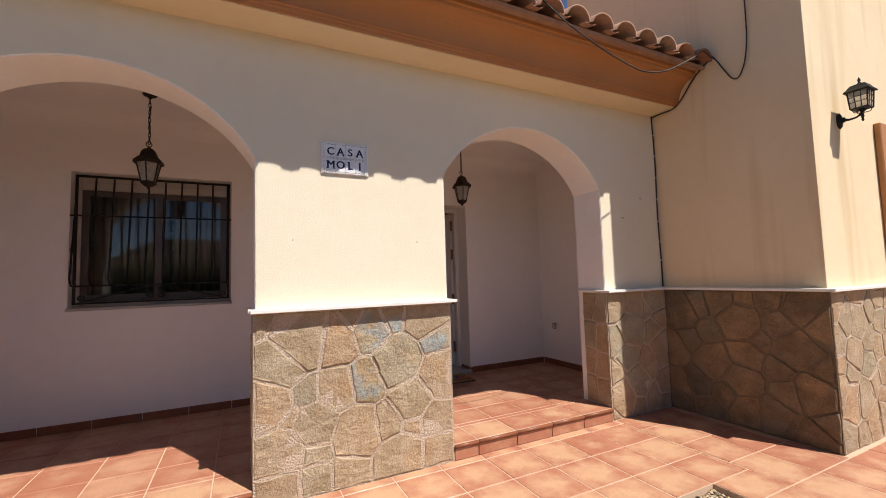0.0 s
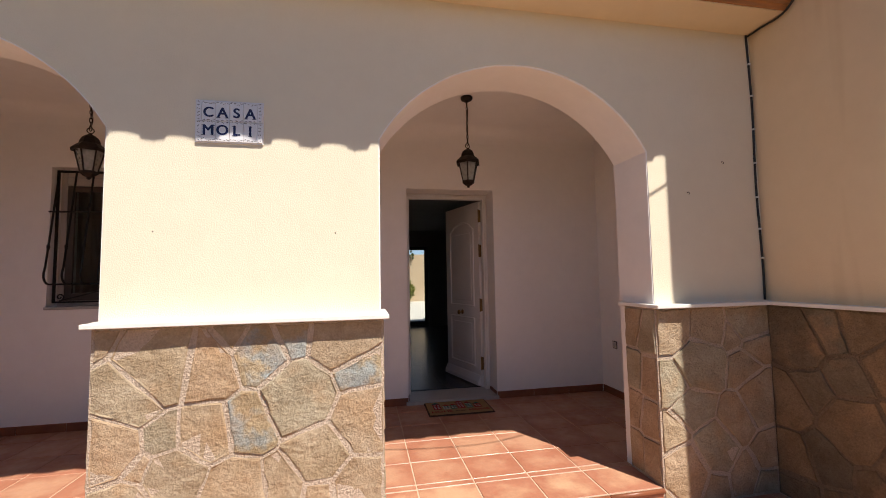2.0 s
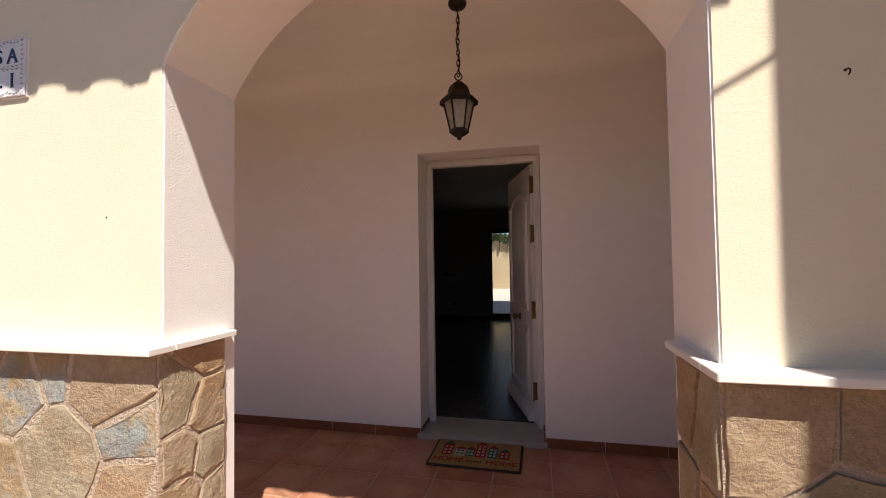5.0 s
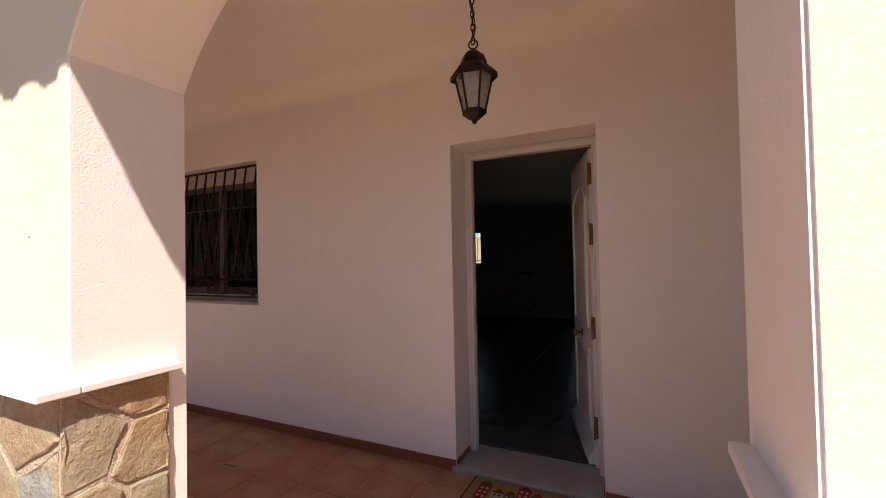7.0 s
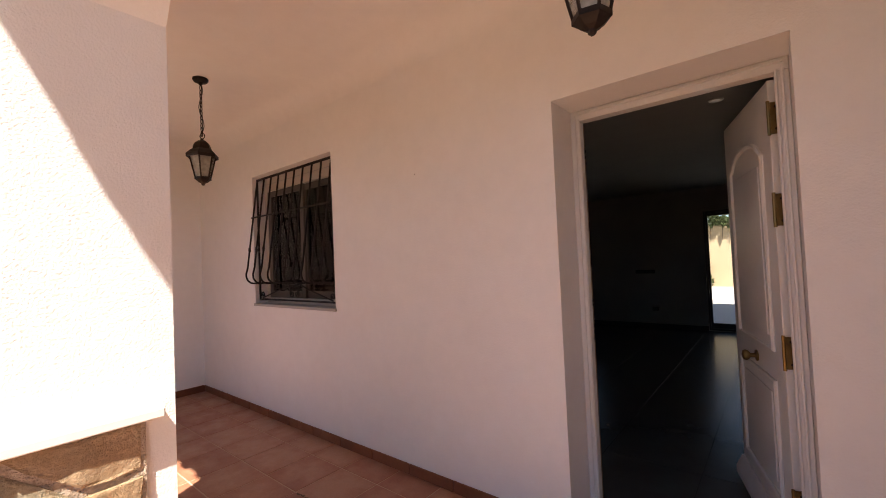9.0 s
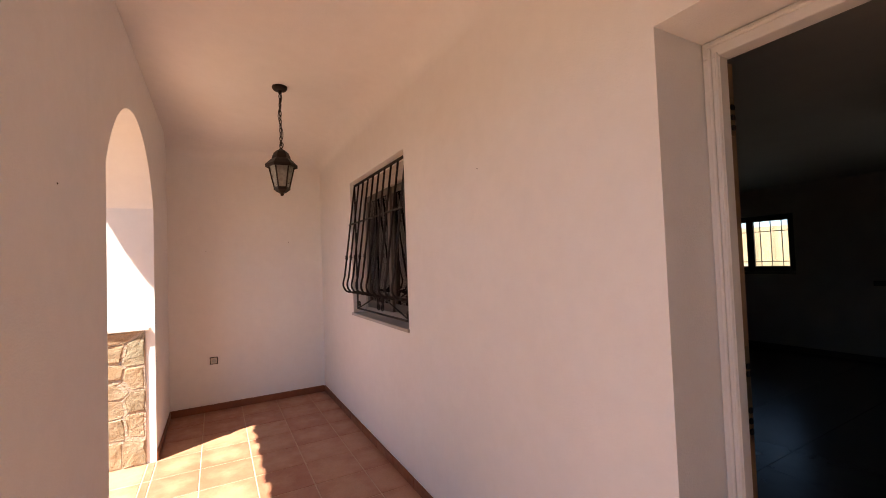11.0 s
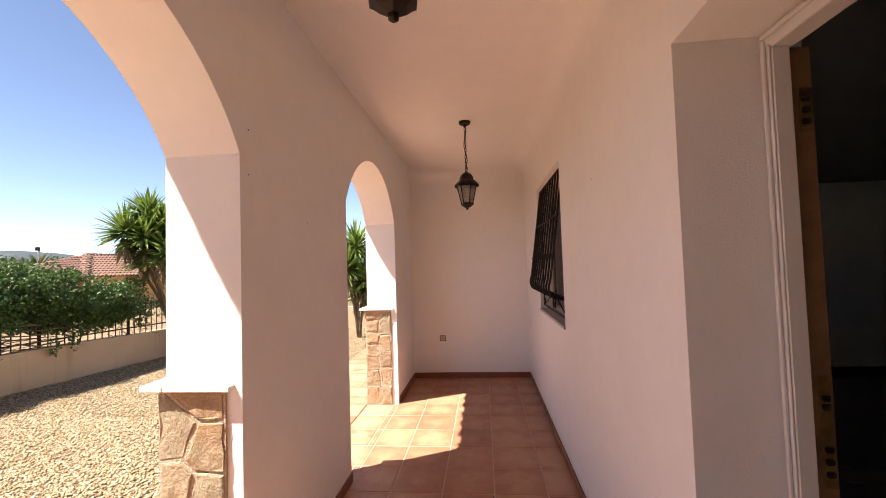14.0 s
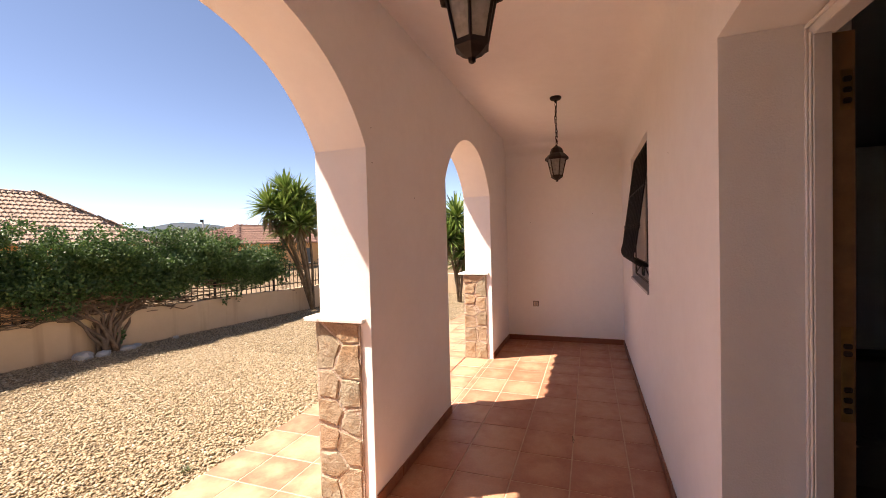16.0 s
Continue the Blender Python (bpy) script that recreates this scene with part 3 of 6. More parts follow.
# ---- front door, its frame and sill ----
DX0, DX1, DZ1 = 1.915, 2.776, 2.385       # clear opening
FY = 5.185                                # front of the frame


def door_frame():
    e = tagged(new("door_1"), "white lacquered door frame in a deep plaster reveal", "door frame", "", "structure")
    for x0, x1, deep in ((DOOR_HOLE[0] + 0.002, DX0, 5.236), (DX1, DOOR_HOLE[1] - 0.002, 5.253)):
        part("jamb", boxed(x0, x1, FY, deep, ROOM_Z0, DZ1, 0.003), DOORWHITE, e)
    part("head", boxed(DOOR_HOLE[0] + 0.002, DOOR_HOLE[1] - 0.002, FY, 5.253, DZ1, DOOR_HOLE[3] - 0.002, 0.003), DOORWHITE, e)
    for x0, x1, z0, z1 in ((DX0 - 0.034, DX0 - 0.022, ROOM_Z0, DZ1 + 0.03), (DX1 + 0.022, DX1 + 0.034, ROOM_Z0, DZ1 + 0.03), (DX0 - 0.034, DX1 + 0.034, DZ1 + 0.032, DZ1 + 0.044)):
        part("bead", boxed(x0, x1, FY - 0.012, FY, z0, z1, 0.003), DOORWHITE, e)
    for x0, x1, z0, z1 in ((DX0 - 0.012, DX0 - 0.002, ROOM_Z0, DZ1 + 0.01), (DX1 + 0.002, DX1 + 0.012, ROOM_Z0, DZ1 + 0.01)):
        part("bead", boxed(x0, x1, FY - 0.008, FY, z0, z1, 0.003), DOORWHITE, e)
    part("rebate_strip", boxed(1.862, 1.896, 5.238, 5.302, ROOM_Z0, DZ1), WOODEDGE, e, "varnished wooden rebate of the door jamb")
    plate = part("strike_plate", boxed(1.896, 1.899, 5.262, 5.297, 1.10, 1.42, 0.001), BRASS, e, "tarnished brass strike plate")
    for z in (1.14, 1.175, 1.21, 1.33, 1.355):
        part("bolt_hole", boxed(1.899, 1.9015, 5.268, 5.291, z - 0.009, z + 0.009, 0.004), BRONZE, plate)
    top = part("upper_strike_plate", boxed(1.896, 1.899, 5.262, 5.297, 2.13, 2.26, 0.001), BRASS, e, "tarnished brass strike plate")
    for z in (2.16, 2.195, 2.23):
        part("bolt_hole", boxed(1.899, 1.9015, 5.268, 5.291, z - 0.009, z + 0.009, 0.004), BRONZE, top)


def front_door():
    open_deg = 106.0
    e = thing("front_door", "white panelled front door standing open with brass knob", "door", "", pose(DX1 - 0.004, 5.262, ROOM_Z0 + 0.008, 0, 0, open_deg))
    w, h, th = 0.845, 2.175, 0.045
    # local: x runs from the hinge along the leaf, -y is the face that the porch sees when closed after the turn
    leaf = part("leaf", boxed(0.004, w, -th / 2, th / 2, 0, h, 0.003), DOORWHITE, e)

    def moulding(outline, ysign):
        pts = [Vector((x, ysign * (th / 2 + 0.002), z)) for x, z in outline]
        return tube(bmesh.new(), pts, 0.013, 6, True)

    arch = [(0.13, 0.93), (w - 0.13, 0.93), (w - 0.13, 1.86)] + [(w / 2 + (w / 2 - 0.13) * math.cos(a) * 0.86, 1.86 + 0.10 * math.sin(a)) for a in np.linspace(0.25, math.pi - 0.25, 9)] + [(0.13, 1.86)]
    low = [(0.13, 0.22), (w - 0.13, 0.22), (w - 0.13, 0.78), (0.13, 0.78)]
    for s in (-1, 1):
        part("upper_panel_moulding", moulding(arch, s), DOORWHITE, leaf)
        part("lower_panel_moulding", moulding(low, s), DOORWHITE, leaf)
        bm = bmesh.new()
        y0, y1 = (th / 2, th / 2 + 0.008) if s > 0 else (-th / 2 - 0.008, -th / 2)
        box(bm, 0.19, w - 0.19, y0, y1, 0.99, 1.82, 0.004)
        part("upper_panel", bm, DOORWHITE, leaf)
        part("lower_panel", boxed(0.19, w - 0.19, y0, y1, 0.28, 0.72, 0.004), DOORWHITE, leaf)
        k = lathe(bmesh.new(), [(0.030, 0), (0.030, 0.006), (0.012, 0.010), (0.011, 0.030), (0.024, 0.040), (0.029, 0.052), (0.024, 0.064), (0.008, 0.069)], 16)
        bmesh.ops.transform(k, matrix=pose(w / 2, s * th / 2, 0.84, -90 * s), verts=k.verts)
        part("knob", k, BRASS, e, "tarnished brass knob", True)
    bm = bmesh.new()
    bar = [(0.0, 0.02), (0.0, 0.13), (0.012, 0.13), (0.045, 0.06), (0.045, 0.02)]
    a = [bm.verts.new((0.01, th / 2 + y, z)) for y, z in bar]
    b = [bm.verts.new((w - 0.006, th / 2 + y, z)) for y, z in bar]
    for i in range(5):
        bm.faces.new((a[i], a[(i + 1) % 5], b[(i + 1) % 5], b[i]))
    bm.faces.new(a), bm.faces.new(list(reversed(b)))
    bmesh.ops.recalc_face_normals(bm, faces=bm.faces)
    part("weather_bar", bm, DOORWHITE, e)
    p = lathe(bmesh.new(), [(0.011, 0), (0.011, 0.004), (0.006, 0.006)], 12)
    bmesh.ops.transform(p, matrix=pose(w / 2, th / 2, 1.46, -90), verts=p.verts)
    part("peephole", p, BRONZE, e)
    for z in (2.00, 1.585, 0.945, 0.27):
        hg = part("hinge", boxed(-0.004, 0.004, -th / 2 + 0.004, th / 2 + 0.002, z - 0.072, z + 0.072, 0.001), BRASS, e, "tarnished brass hinge")
        part("hinge_pin", tube(bmesh.new(), [(-0.006, th / 2 + 0.004, z - 0.078), (-0.006, th / 2 + 0.004, z + 0.078)], 0.007, 8), BRASS, hg)
        for dz in (-0.05, 0.05):
            part("screw", boxed(-0.006, -0.004, -0.006, 0.004, z + dz - 0.005, z + dz + 0.005, 0.002), BRONZE, hg)


door_frame()
front_door()
structure("door_sill", boxed(DOOR_HOLE[0] - 0.022, DOOR_HOLE[1] + 0.012, YB - 0.028, 5.30, FLOOR - 0.002, ROOM_Z0 + 0.002, 0.004), SILLSTONE, "grey marble door sill", "sill")


# ---- porch window and its grille ----
def porch_window():
    x0, x1, z0, z1 = WIN_HOLE
    e = tagged(new("window_1"), "grey-brown aluminium sliding window with two dark panes", "window", "", "structure")
    y0, y1 = 5.06, 5.13
    fr = bmesh.new()
    for r in ((x0, x0 + 0.05, z0, z1), (x1 - 0.05, x1, z0, z1), (x0 + 0.05, x1 - 0.05, z0, z0 + 0.05), (x0 + 0.05, x1 - 0.05, z1 - 0.15, z1)):
        box(fr, r[0] + 0.001, r[1] - 0.001, y0, y1, r[2] + 0.001, r[3] - 0.001, 0.003)
    part("window_frame", fr, ALU, e)
    part("blind_box_line", boxed(x0 + 0.06, x1 - 0.06, y0 - 0.004, y0, z1 - 0.075, z1 - 0.068), SILLSTONE, e)
    mid = (x0 + x1) / 2
    for a, b, yy in ((x0 + 0.05, mid + 0.03, y0 + 0.008), (mid - 0.03, x1 - 0.05, y0 + 0.036)):
        sash = bmesh.new()
        s = 0.06
        for r in ((a, a + s, z0 + 0.05, z1 - 0.15), (b - s, b, z0 + 0.05, z1 - 0.15), (a + s, b - s, z0 + 0.05, z0 + 0.12), (a + s, b - s, z1 - 0.21, z1 - 0.15)):
            box(sash, r[0], r[1], yy, yy + 0.025, r[2] + 0.001, r[3] - 0.001, 0.002)
        so = part("sash", sash, SASH, e, "dark taupe sash")
        pane = part("pane", boxed(a + s, b - s, yy + 0.010, yy + 0.015, z0 + 0.12, z1 - 0.21), GLASS, so)
        pane.visible_shadow = False
    part("window_sill", boxed(x0 - 0.012, x1 + 0.012, YB - 0.014, y0, z0 - 0.024, z0 + 0.002, 0.003), SILLSTONE, e, "pale stone window sill")


def window_curtain():
    """A pair of long curtains hung inside the window, drawn nearly shut."""
    e = thing("curtain", "taupe cloth curtains drawn behind the porch window", "curtain")
    y = YB + 0.52
    part("curtain_rail", tube(bmesh.new(), [(-1.75, y, 2.64), (0.22, y, 2.64)], 0.012, 8), BRONZE, e)
    for a, b in ((-1.70, -0.84), (-0.66, 0.18)):
        bm = bmesh.new()
        n = 96
        low, top = [], []
        for i in range(n + 1):
            x = a + (b - a) * i / n
            fold = 0.028 * math.sin(i * 0.62 + 0.8 * math.sin(i * 0.17))
            low.append(bm.verts.new((x, y + fold * 1.15, 0.24)))
            top.append(bm.verts.new((x, y + fold * 0.8, 2.635)))
        for i in range(n):
            bm.faces.new((low[i], low[i + 1], top[i + 1], top[i]))
        bmesh.ops.solidify(bm, geom=bm.faces[:], thickness=0.003)
        part("curtain_panel", bm, CURTAIN, e, "", True)


window_curtain()


def scroll(cx, cz, r, turns, start, flip, y):
    pts = []
    n = 18
    for i in range(n + 1):
        a = start + flip * turns * math.tau * i / n
        rr = r * (1 - 0.78 * i / n)
        pts.append((cx + rr * math.cos(a), y, cz + rr * math.sin(a)))
    return pts


def window_grille():
    x0, x1, z0, z1 = WIN_HOLE
    e = thing("window_grille", "black wrought iron bellied window grille with scrolls", "grille")
    yb = 4.965
    L, R, T, B = x0 + 0.035, x1 - 0.03, z1 - 0.025, z0 + 0.035
    part("upright", boxed(L - 0.012, L + 0.012, yb - 0.006, yb + 0.006, B, T, 0.002), IRON, e)
    part("upright", boxed(R - 0.012, R + 0.012, yb - 0.006, yb + 0.006, B, T, 0.002), IRON, e)
    part("top_rail", boxed(L + 0.013, R - 0.013, yb - 0.006, yb + 0.006, T - 0.022, T, 0.002), IRON, e)
    part("bottom_rail", boxed(L + 0.013, R - 0.013, yb - 0.006, yb + 0.006, B, B + 0.016, 0.002), IRON, e)
    zr = z0 + 0.208
    part("belly_rail", boxed(L + 0.013, R - 0.013, yb - 0.012, yb + 0.004, zr - 0.008, zr + 0.008, 0.002), IRON, e)
    zm = z0 + 0.875
    ym = yb - 0.068

    def bar_y(z):
        return yb - 0.132 * (T - z) / (T - (zr + 0.12)) if z > zr + 0.12 else yb - 0.132

    tube_rail = tube(bmesh.new(), [(L - 0.03, bar_y(zm), zm), (R + 0.03, bar_y(zm), zm)], 0.008, 8)
    part("middle_rail", tube_rail, IRON, e)
    n = 10
    for i in range(n):
        x = L + 0.006 + (R - L - 0.012) * i / (n - 1)
        pts = [(x, bar_y(z), z) for z in np.linspace(T - 0.01, zr + 0.16, 8)]
        pts += [(x, yb - 0.072 - 0.072 * math.cos(a), zr + 0.085 - 0.085 * math.sin(a)) for a in np.linspace(-0.2, math.pi / 2, 8)]
        pts += [(x, yb - 0.004, zr)]
        b = part("bar", tube(bmesh.new(), pts, 0.0088, 7), IRON, e, "", True)
        zc = z0 + 0.545
        c = bmesh.new()
        lathe(c, [(0.009, -0.022), (0.014, -0.016), (0.010, -0.009), (0.016, 0.0), (0.010, 0.009), (0.014, 0.016), (0.009, 0.022)], 8, (x, bar_y(zc), zc))
        part("collar", c, IRON, b)
    mx, zs = (L + R) / 2, (zr + B) / 2 + 0.01
    for s in (-1, 1):
        part("centre_scroll", tube(bmesh.new(), scroll(mx + s * 0.042, zs + 0.028, 0.038, 1.4, -math.pi / 2, s, yb), 0.006, 6), IRON, e)
        part("centre_scroll", tube(bmesh.new(), scroll(mx + s * 0.042, zs - 0.028, 0.038, 1.4, math.pi / 2, -s, yb), 0.006, 6), IRON, e)
        xe = L + 0.05 if s < 0 else R - 0.05
        part("end_scroll", tube(bmesh.new(), scroll(xe, B + 0.055, 0.034, 1.3, -math.pi / 2, -s, yb), 0.006, 6), IRON, e)
        part("brace", tube(bmesh.new(), [(xe, yb, B + 0.02), (mx + s * 0.22, yb, zr - 0.055), (mx + s * 0.08, yb, zr - 0.008)], 0.006, 6), IRON, e)


porch_window()
window_grille()


# ---- pendant lanterns ----
def pendant_lantern(at):
    """Hexagonal lantern on a chain; the origin is at the ceiling."""
    e = thing("pendant_lantern", "dark bronze hexagonal lantern hanging from a chain", "lantern", "porch lanterns", at)
    part("ceiling_rose", lathe(bmesh.new(), [(0.030, -0.032), (0.048, -0.026), (0.056, -0.012), (0.056, 0.0)], 20), BRONZE, e, "", True)
    part("rose_stem", lathe(bmesh.new(), [(0.006, -0.055), (0.014, -0.048), (0.014, -0.036), (0.02, -0.032)], 10), BRONZE, e)
    z, k = -0.06, 0
    while z > -0.43:
        pts = []
        for i in range(10):
            a = i * math.tau / 10
            u, v = 0.0085 * math.cos(a), 0.021 * math.sin(a)
            pts.append((u, 0, z - 0.016 + v) if k % 2 else (0, u, z - 0.016 + v))
        part("chain_link", tube(bmesh.new(), pts, 0.0036, 6, True), BRONZE, e)
        z -= 0.033
        k += 1
    wire = [(0.012 * math.sin(i * 0.9), 0.012 * math.cos(i * 0.7), -0.05 - 0.036 * i) for i in range(11)]
    part("flex", tube(bmesh.new(), wire, 0.003, 6), CABLE, e)
    part("loop", tube(bmesh.new(), [(0.022 * math.cos(a), 0.004, -0.455 + 0.022 * math.sin(a)) for a in np.linspace(0, math.tau, 12, endpoint=False)], 0.004, 6, True), BRONZE, e)
    top, rim, low = -0.495, -0.614, -0.794
    hood = lathe(bmesh.new(), [(0.010, top + 0.015), (0.016, top + 0.005), (0.030, top), (0.052, top - 0.018), (0.064, top - 0.045), (0.068, top - 0.066), (0.088, top - 0.082), (0.116, rim + 0.008), (0.116, rim - 0.016), (0.108, rim - 0.016), (0.100, rim)], 6)
    part("hood", hood, BRONZE, e)
    r0, r1 = 0.093, 0.052
    for k in range(6):
        a, b = k * math.tau / 6, (k + 1) * math.tau / 6
        part("glazing_bar", tube(bmesh.new(), [(r0 * math.cos(a), r0 * math.sin(a), rim), (r1 * math.cos(a), r1 * math.sin(a), low)], 0.0058, 6), BRONZE, e)
        bm = bmesh.new()
        q = 0.955
        vs = [(r0 * q, a, rim), (r0 * q, b, rim), (r1 * q, b, low), (r1 * q, a, low)]
        o = [bm.verts.new((r * math.cos(t), r * math.sin(t), z)) for r, t, z in vs]
        i = [bm.verts.new((0.96 * r * math.cos(t), 0.96 * r * math.sin(t), z)) for r, t, z in vs]
        bm.faces.new(o), bm.faces.new(list(reversed(i)))
        for n in range(4):
            bm.faces.new((o[n], i[n], i[(n + 1) % 4], o[(n + 1) % 4]))
        bmesh.ops.recalc_face_normals(bm, faces=bm.faces)
        part("pane", bm, FROST, e, "seeded glass pane")
    part("base", lathe(bmesh.new(), [(0.006, low - 0.052), (0.013, low - 0.046), (0.013, low - 0.036), (0.034, low - 0.026), (0.050, low - 0.012), (0.060, low - 0.006), (0.060, low + 0.012), (0.050, low + 0.016)], 6), BRONZE, e)
    part("lamp_holder", lathe(bmesh.new(), [(0.016, low + 0.016), (0.016, low + 0.06)], 12), PLASTIC, e)
    part("bulb", lathe(bmesh.new(), [(0.012, low + 0.06), (0.022, low + 0.09), (0.024, low + 0.115), (0.016, low + 0.14), (0.004, low + 0.148)], 12), BULB, e, "", True)
    return e


lantern = pendant_lantern(pose(2.348, 4.145, CEIL - 0.001, 0, 0, 12))
copy_thing(lantern, pose(-0.70, 4.185, CEIL - 0.001, 0, 0, 25))


def wall_lantern(x, y, z):
    """Square coach lantern on a scrolled bracket; (x, y, z) is the middle of its wall plate."""
    e = thing("wall_lantern", "black cast iron coach lantern with small panes on a bracket", "lantern", "", pose(x, y, z) @ Matrix.Scale(0.86, 4))
    plate = lathe(bmesh.new(), [(0.052, 0), (0.052, 0.012), (0.040, 0.022), (0.020, 0.026), (0.016, 0.05)], 12)
    bmesh.ops.transform(plate, matrix=Matrix.Scale(1.5, 4, (0, 0, 1)) @ pose(0, 0, 0, 90), verts=plate.verts)
    part("wall_plate", plate, IRON, e, "", True)
    part("arm", tube(bmesh.new(), [(0, -0.03, 0), (0, -0.08, -0.012), (0, -0.13, -0.008), (0, -0.165, 0.01), (0, -0.175, 0.03)], [0.016, 0.011, 0.009, 0.010, 0.014], 8), IRON, e, "", True)
    c = (0, -0.175, 0)
    part("finial_drop", lathe(bmesh.new(), [(0.004, -0.06), (0.012, -0.045), (0.006, -0.03), (0.014, -0.015), (0.010, 0.03), (0.03, 0.055)], 10, c), IRON, e, "", True)
    s = 0.072
    b0, b1 = 0.065, 0.225
    for sx, sy in ((-1, -1), (-1, 1), (1, -1), (1, 1)):
        part("strut", tube(bmesh.new(), [(0, -0.175, 0.02), (sx * s * 0.6, -0.175 + sy * s * 0.6, 0.03), (sx * s * 0.8, -0.175 + sy * s * 0.8, b0)], 0.004, 6), IRON, e)
        part("corner_post", tube(bmesh.new(), [(sx * s * 0.86, -0.175 + sy * s * 0.86, b0), (sx * s, -0.175 + sy * s, b1)], 0.006, 6), IRON, e)
    part("tray", boxed(-s * 0.9, s * 0.9, -0.175 - s * 0.9, -0.175 + s * 0.9, b0 - 0.008, b0 + 0.006, 0.003), IRON, e)
    part("glass_box", lathe(bmesh.new(), [(s * 0.84 * 1.41, b0 + 0.006), (s * 0.96 * 1.41, b1)], 4, c, math.pi / 4), FROST, e, "seeded glass panes")
    for f in range(4):
        m = pose(0, -0.175, 0, 0, 0, f * 90)
        for u in (-0.33, 0.33):
            part("glazing_bar", tube(bmesh.new(), [m @ Vector((u * s * 0.9, -s * 0.88, b0)), m @ Vector((u * s, -s * 1.0, b1))], 0.003, 5), IRON, e)
        for v in (0.36, 0.68):
            k = 0.88 + 0.12 * v
            part("glazing_bar", tube(bmesh.new(), [m @ Vector((-s * k, -s * k, b0 + (b1 - b0) * v)), m @ Vector((s * k, -s * k, b0 + (b1 - b0) * v))], 0.003, 5), IRON, e)
    part("roof", lathe(bmesh.new(), [(s * 1.3 * 1.41, b1 - 0.004), (s * 1.3 * 1.41, b1 + 0.006), (s * 1.05 * 1.41, b1 + 0.03), (s * 0.75 * 1.41, b1 + 0.065), (s * 0.3 * 1.41, b1 + 0.078)], 4, c, math.pi / 4), IRON, e)
    part("finial", lathe(bmesh.new(), [(0.012, b1 + 0.076), (0.020, b1 + 0.084), (0.007, b1 + 0.094), (0.012, b1 + 0.112), (0.009, b1 + 0.128), (0.002, b1 + 0.145)], 10, c), IRON, e, "", True)


wall_lantern(4.575, TOWER_Y, 2.685)

# brown door surround on the wing
e = tagged(new("door_2"), "brown painted door with a moulded surround", "door", "", "structure")
for r in ((5.25, 5.40, GROUND, 2.76), (6.35, 6.50, GROUND, 2.76), (5.40, 6.35, 2.61, 2.76)):
    part("surround", boxed(r[0] + 0.001, r[1] - 0.001, TOWER_Y - 0.05, TOWER_Y, r[2], r[3] - 0.001, 0.008), BROWN, e)
for r in ((5.40, 5.44, GROUND, 2.57), (6.31, 6.35, GROUND, 2.57), (5.44, 6.31, 2.57, 2.61)):
    part("inner_moulding", boxed(r[0], r[1], TOWER_Y - 0.035, TOWER_Y, r[2], r[3], 0.008), BROWN, e)
part("leaf", boxed(5.44, 6.31, TOWER_Y - 0.018, TOWER_Y, GROUND + 0.01, 2.57), BROWN, e)
for z0, z1 in ((0.25, 1.0), (1.15, 2.4)):
    part("panel", boxed(5.56, 6.19, TOWER_Y - 0.03, TOWER_Y - 0.018, z0, z1, 0.008), BROWN, e)


# ---- house name plaque of eight glazed tiles ----
SERIFS = {"C": ((0.24, 0.25, 0.07), (0.24, -0.25, 0.07)), "O": (), "S": ((0.16, 0.26, 0.07), (-0.17, -0.26, 0.07)), "A": ((-0.27, -0.345, 0.26), (0.27, -0.345, 0.26)), "M": ((-0.30, -0.345, 0.24), (0.30, -0.345, 0.24), (-0.33, 0.345, 0.18), (0.33, 0.345, 0.18)), "L": ((-0.17, 0.345, 0.24), (-0.10, -0.345, 0.36)), "I": ((0, 0.345, 0.24), (0, -0.345, 0.24))}


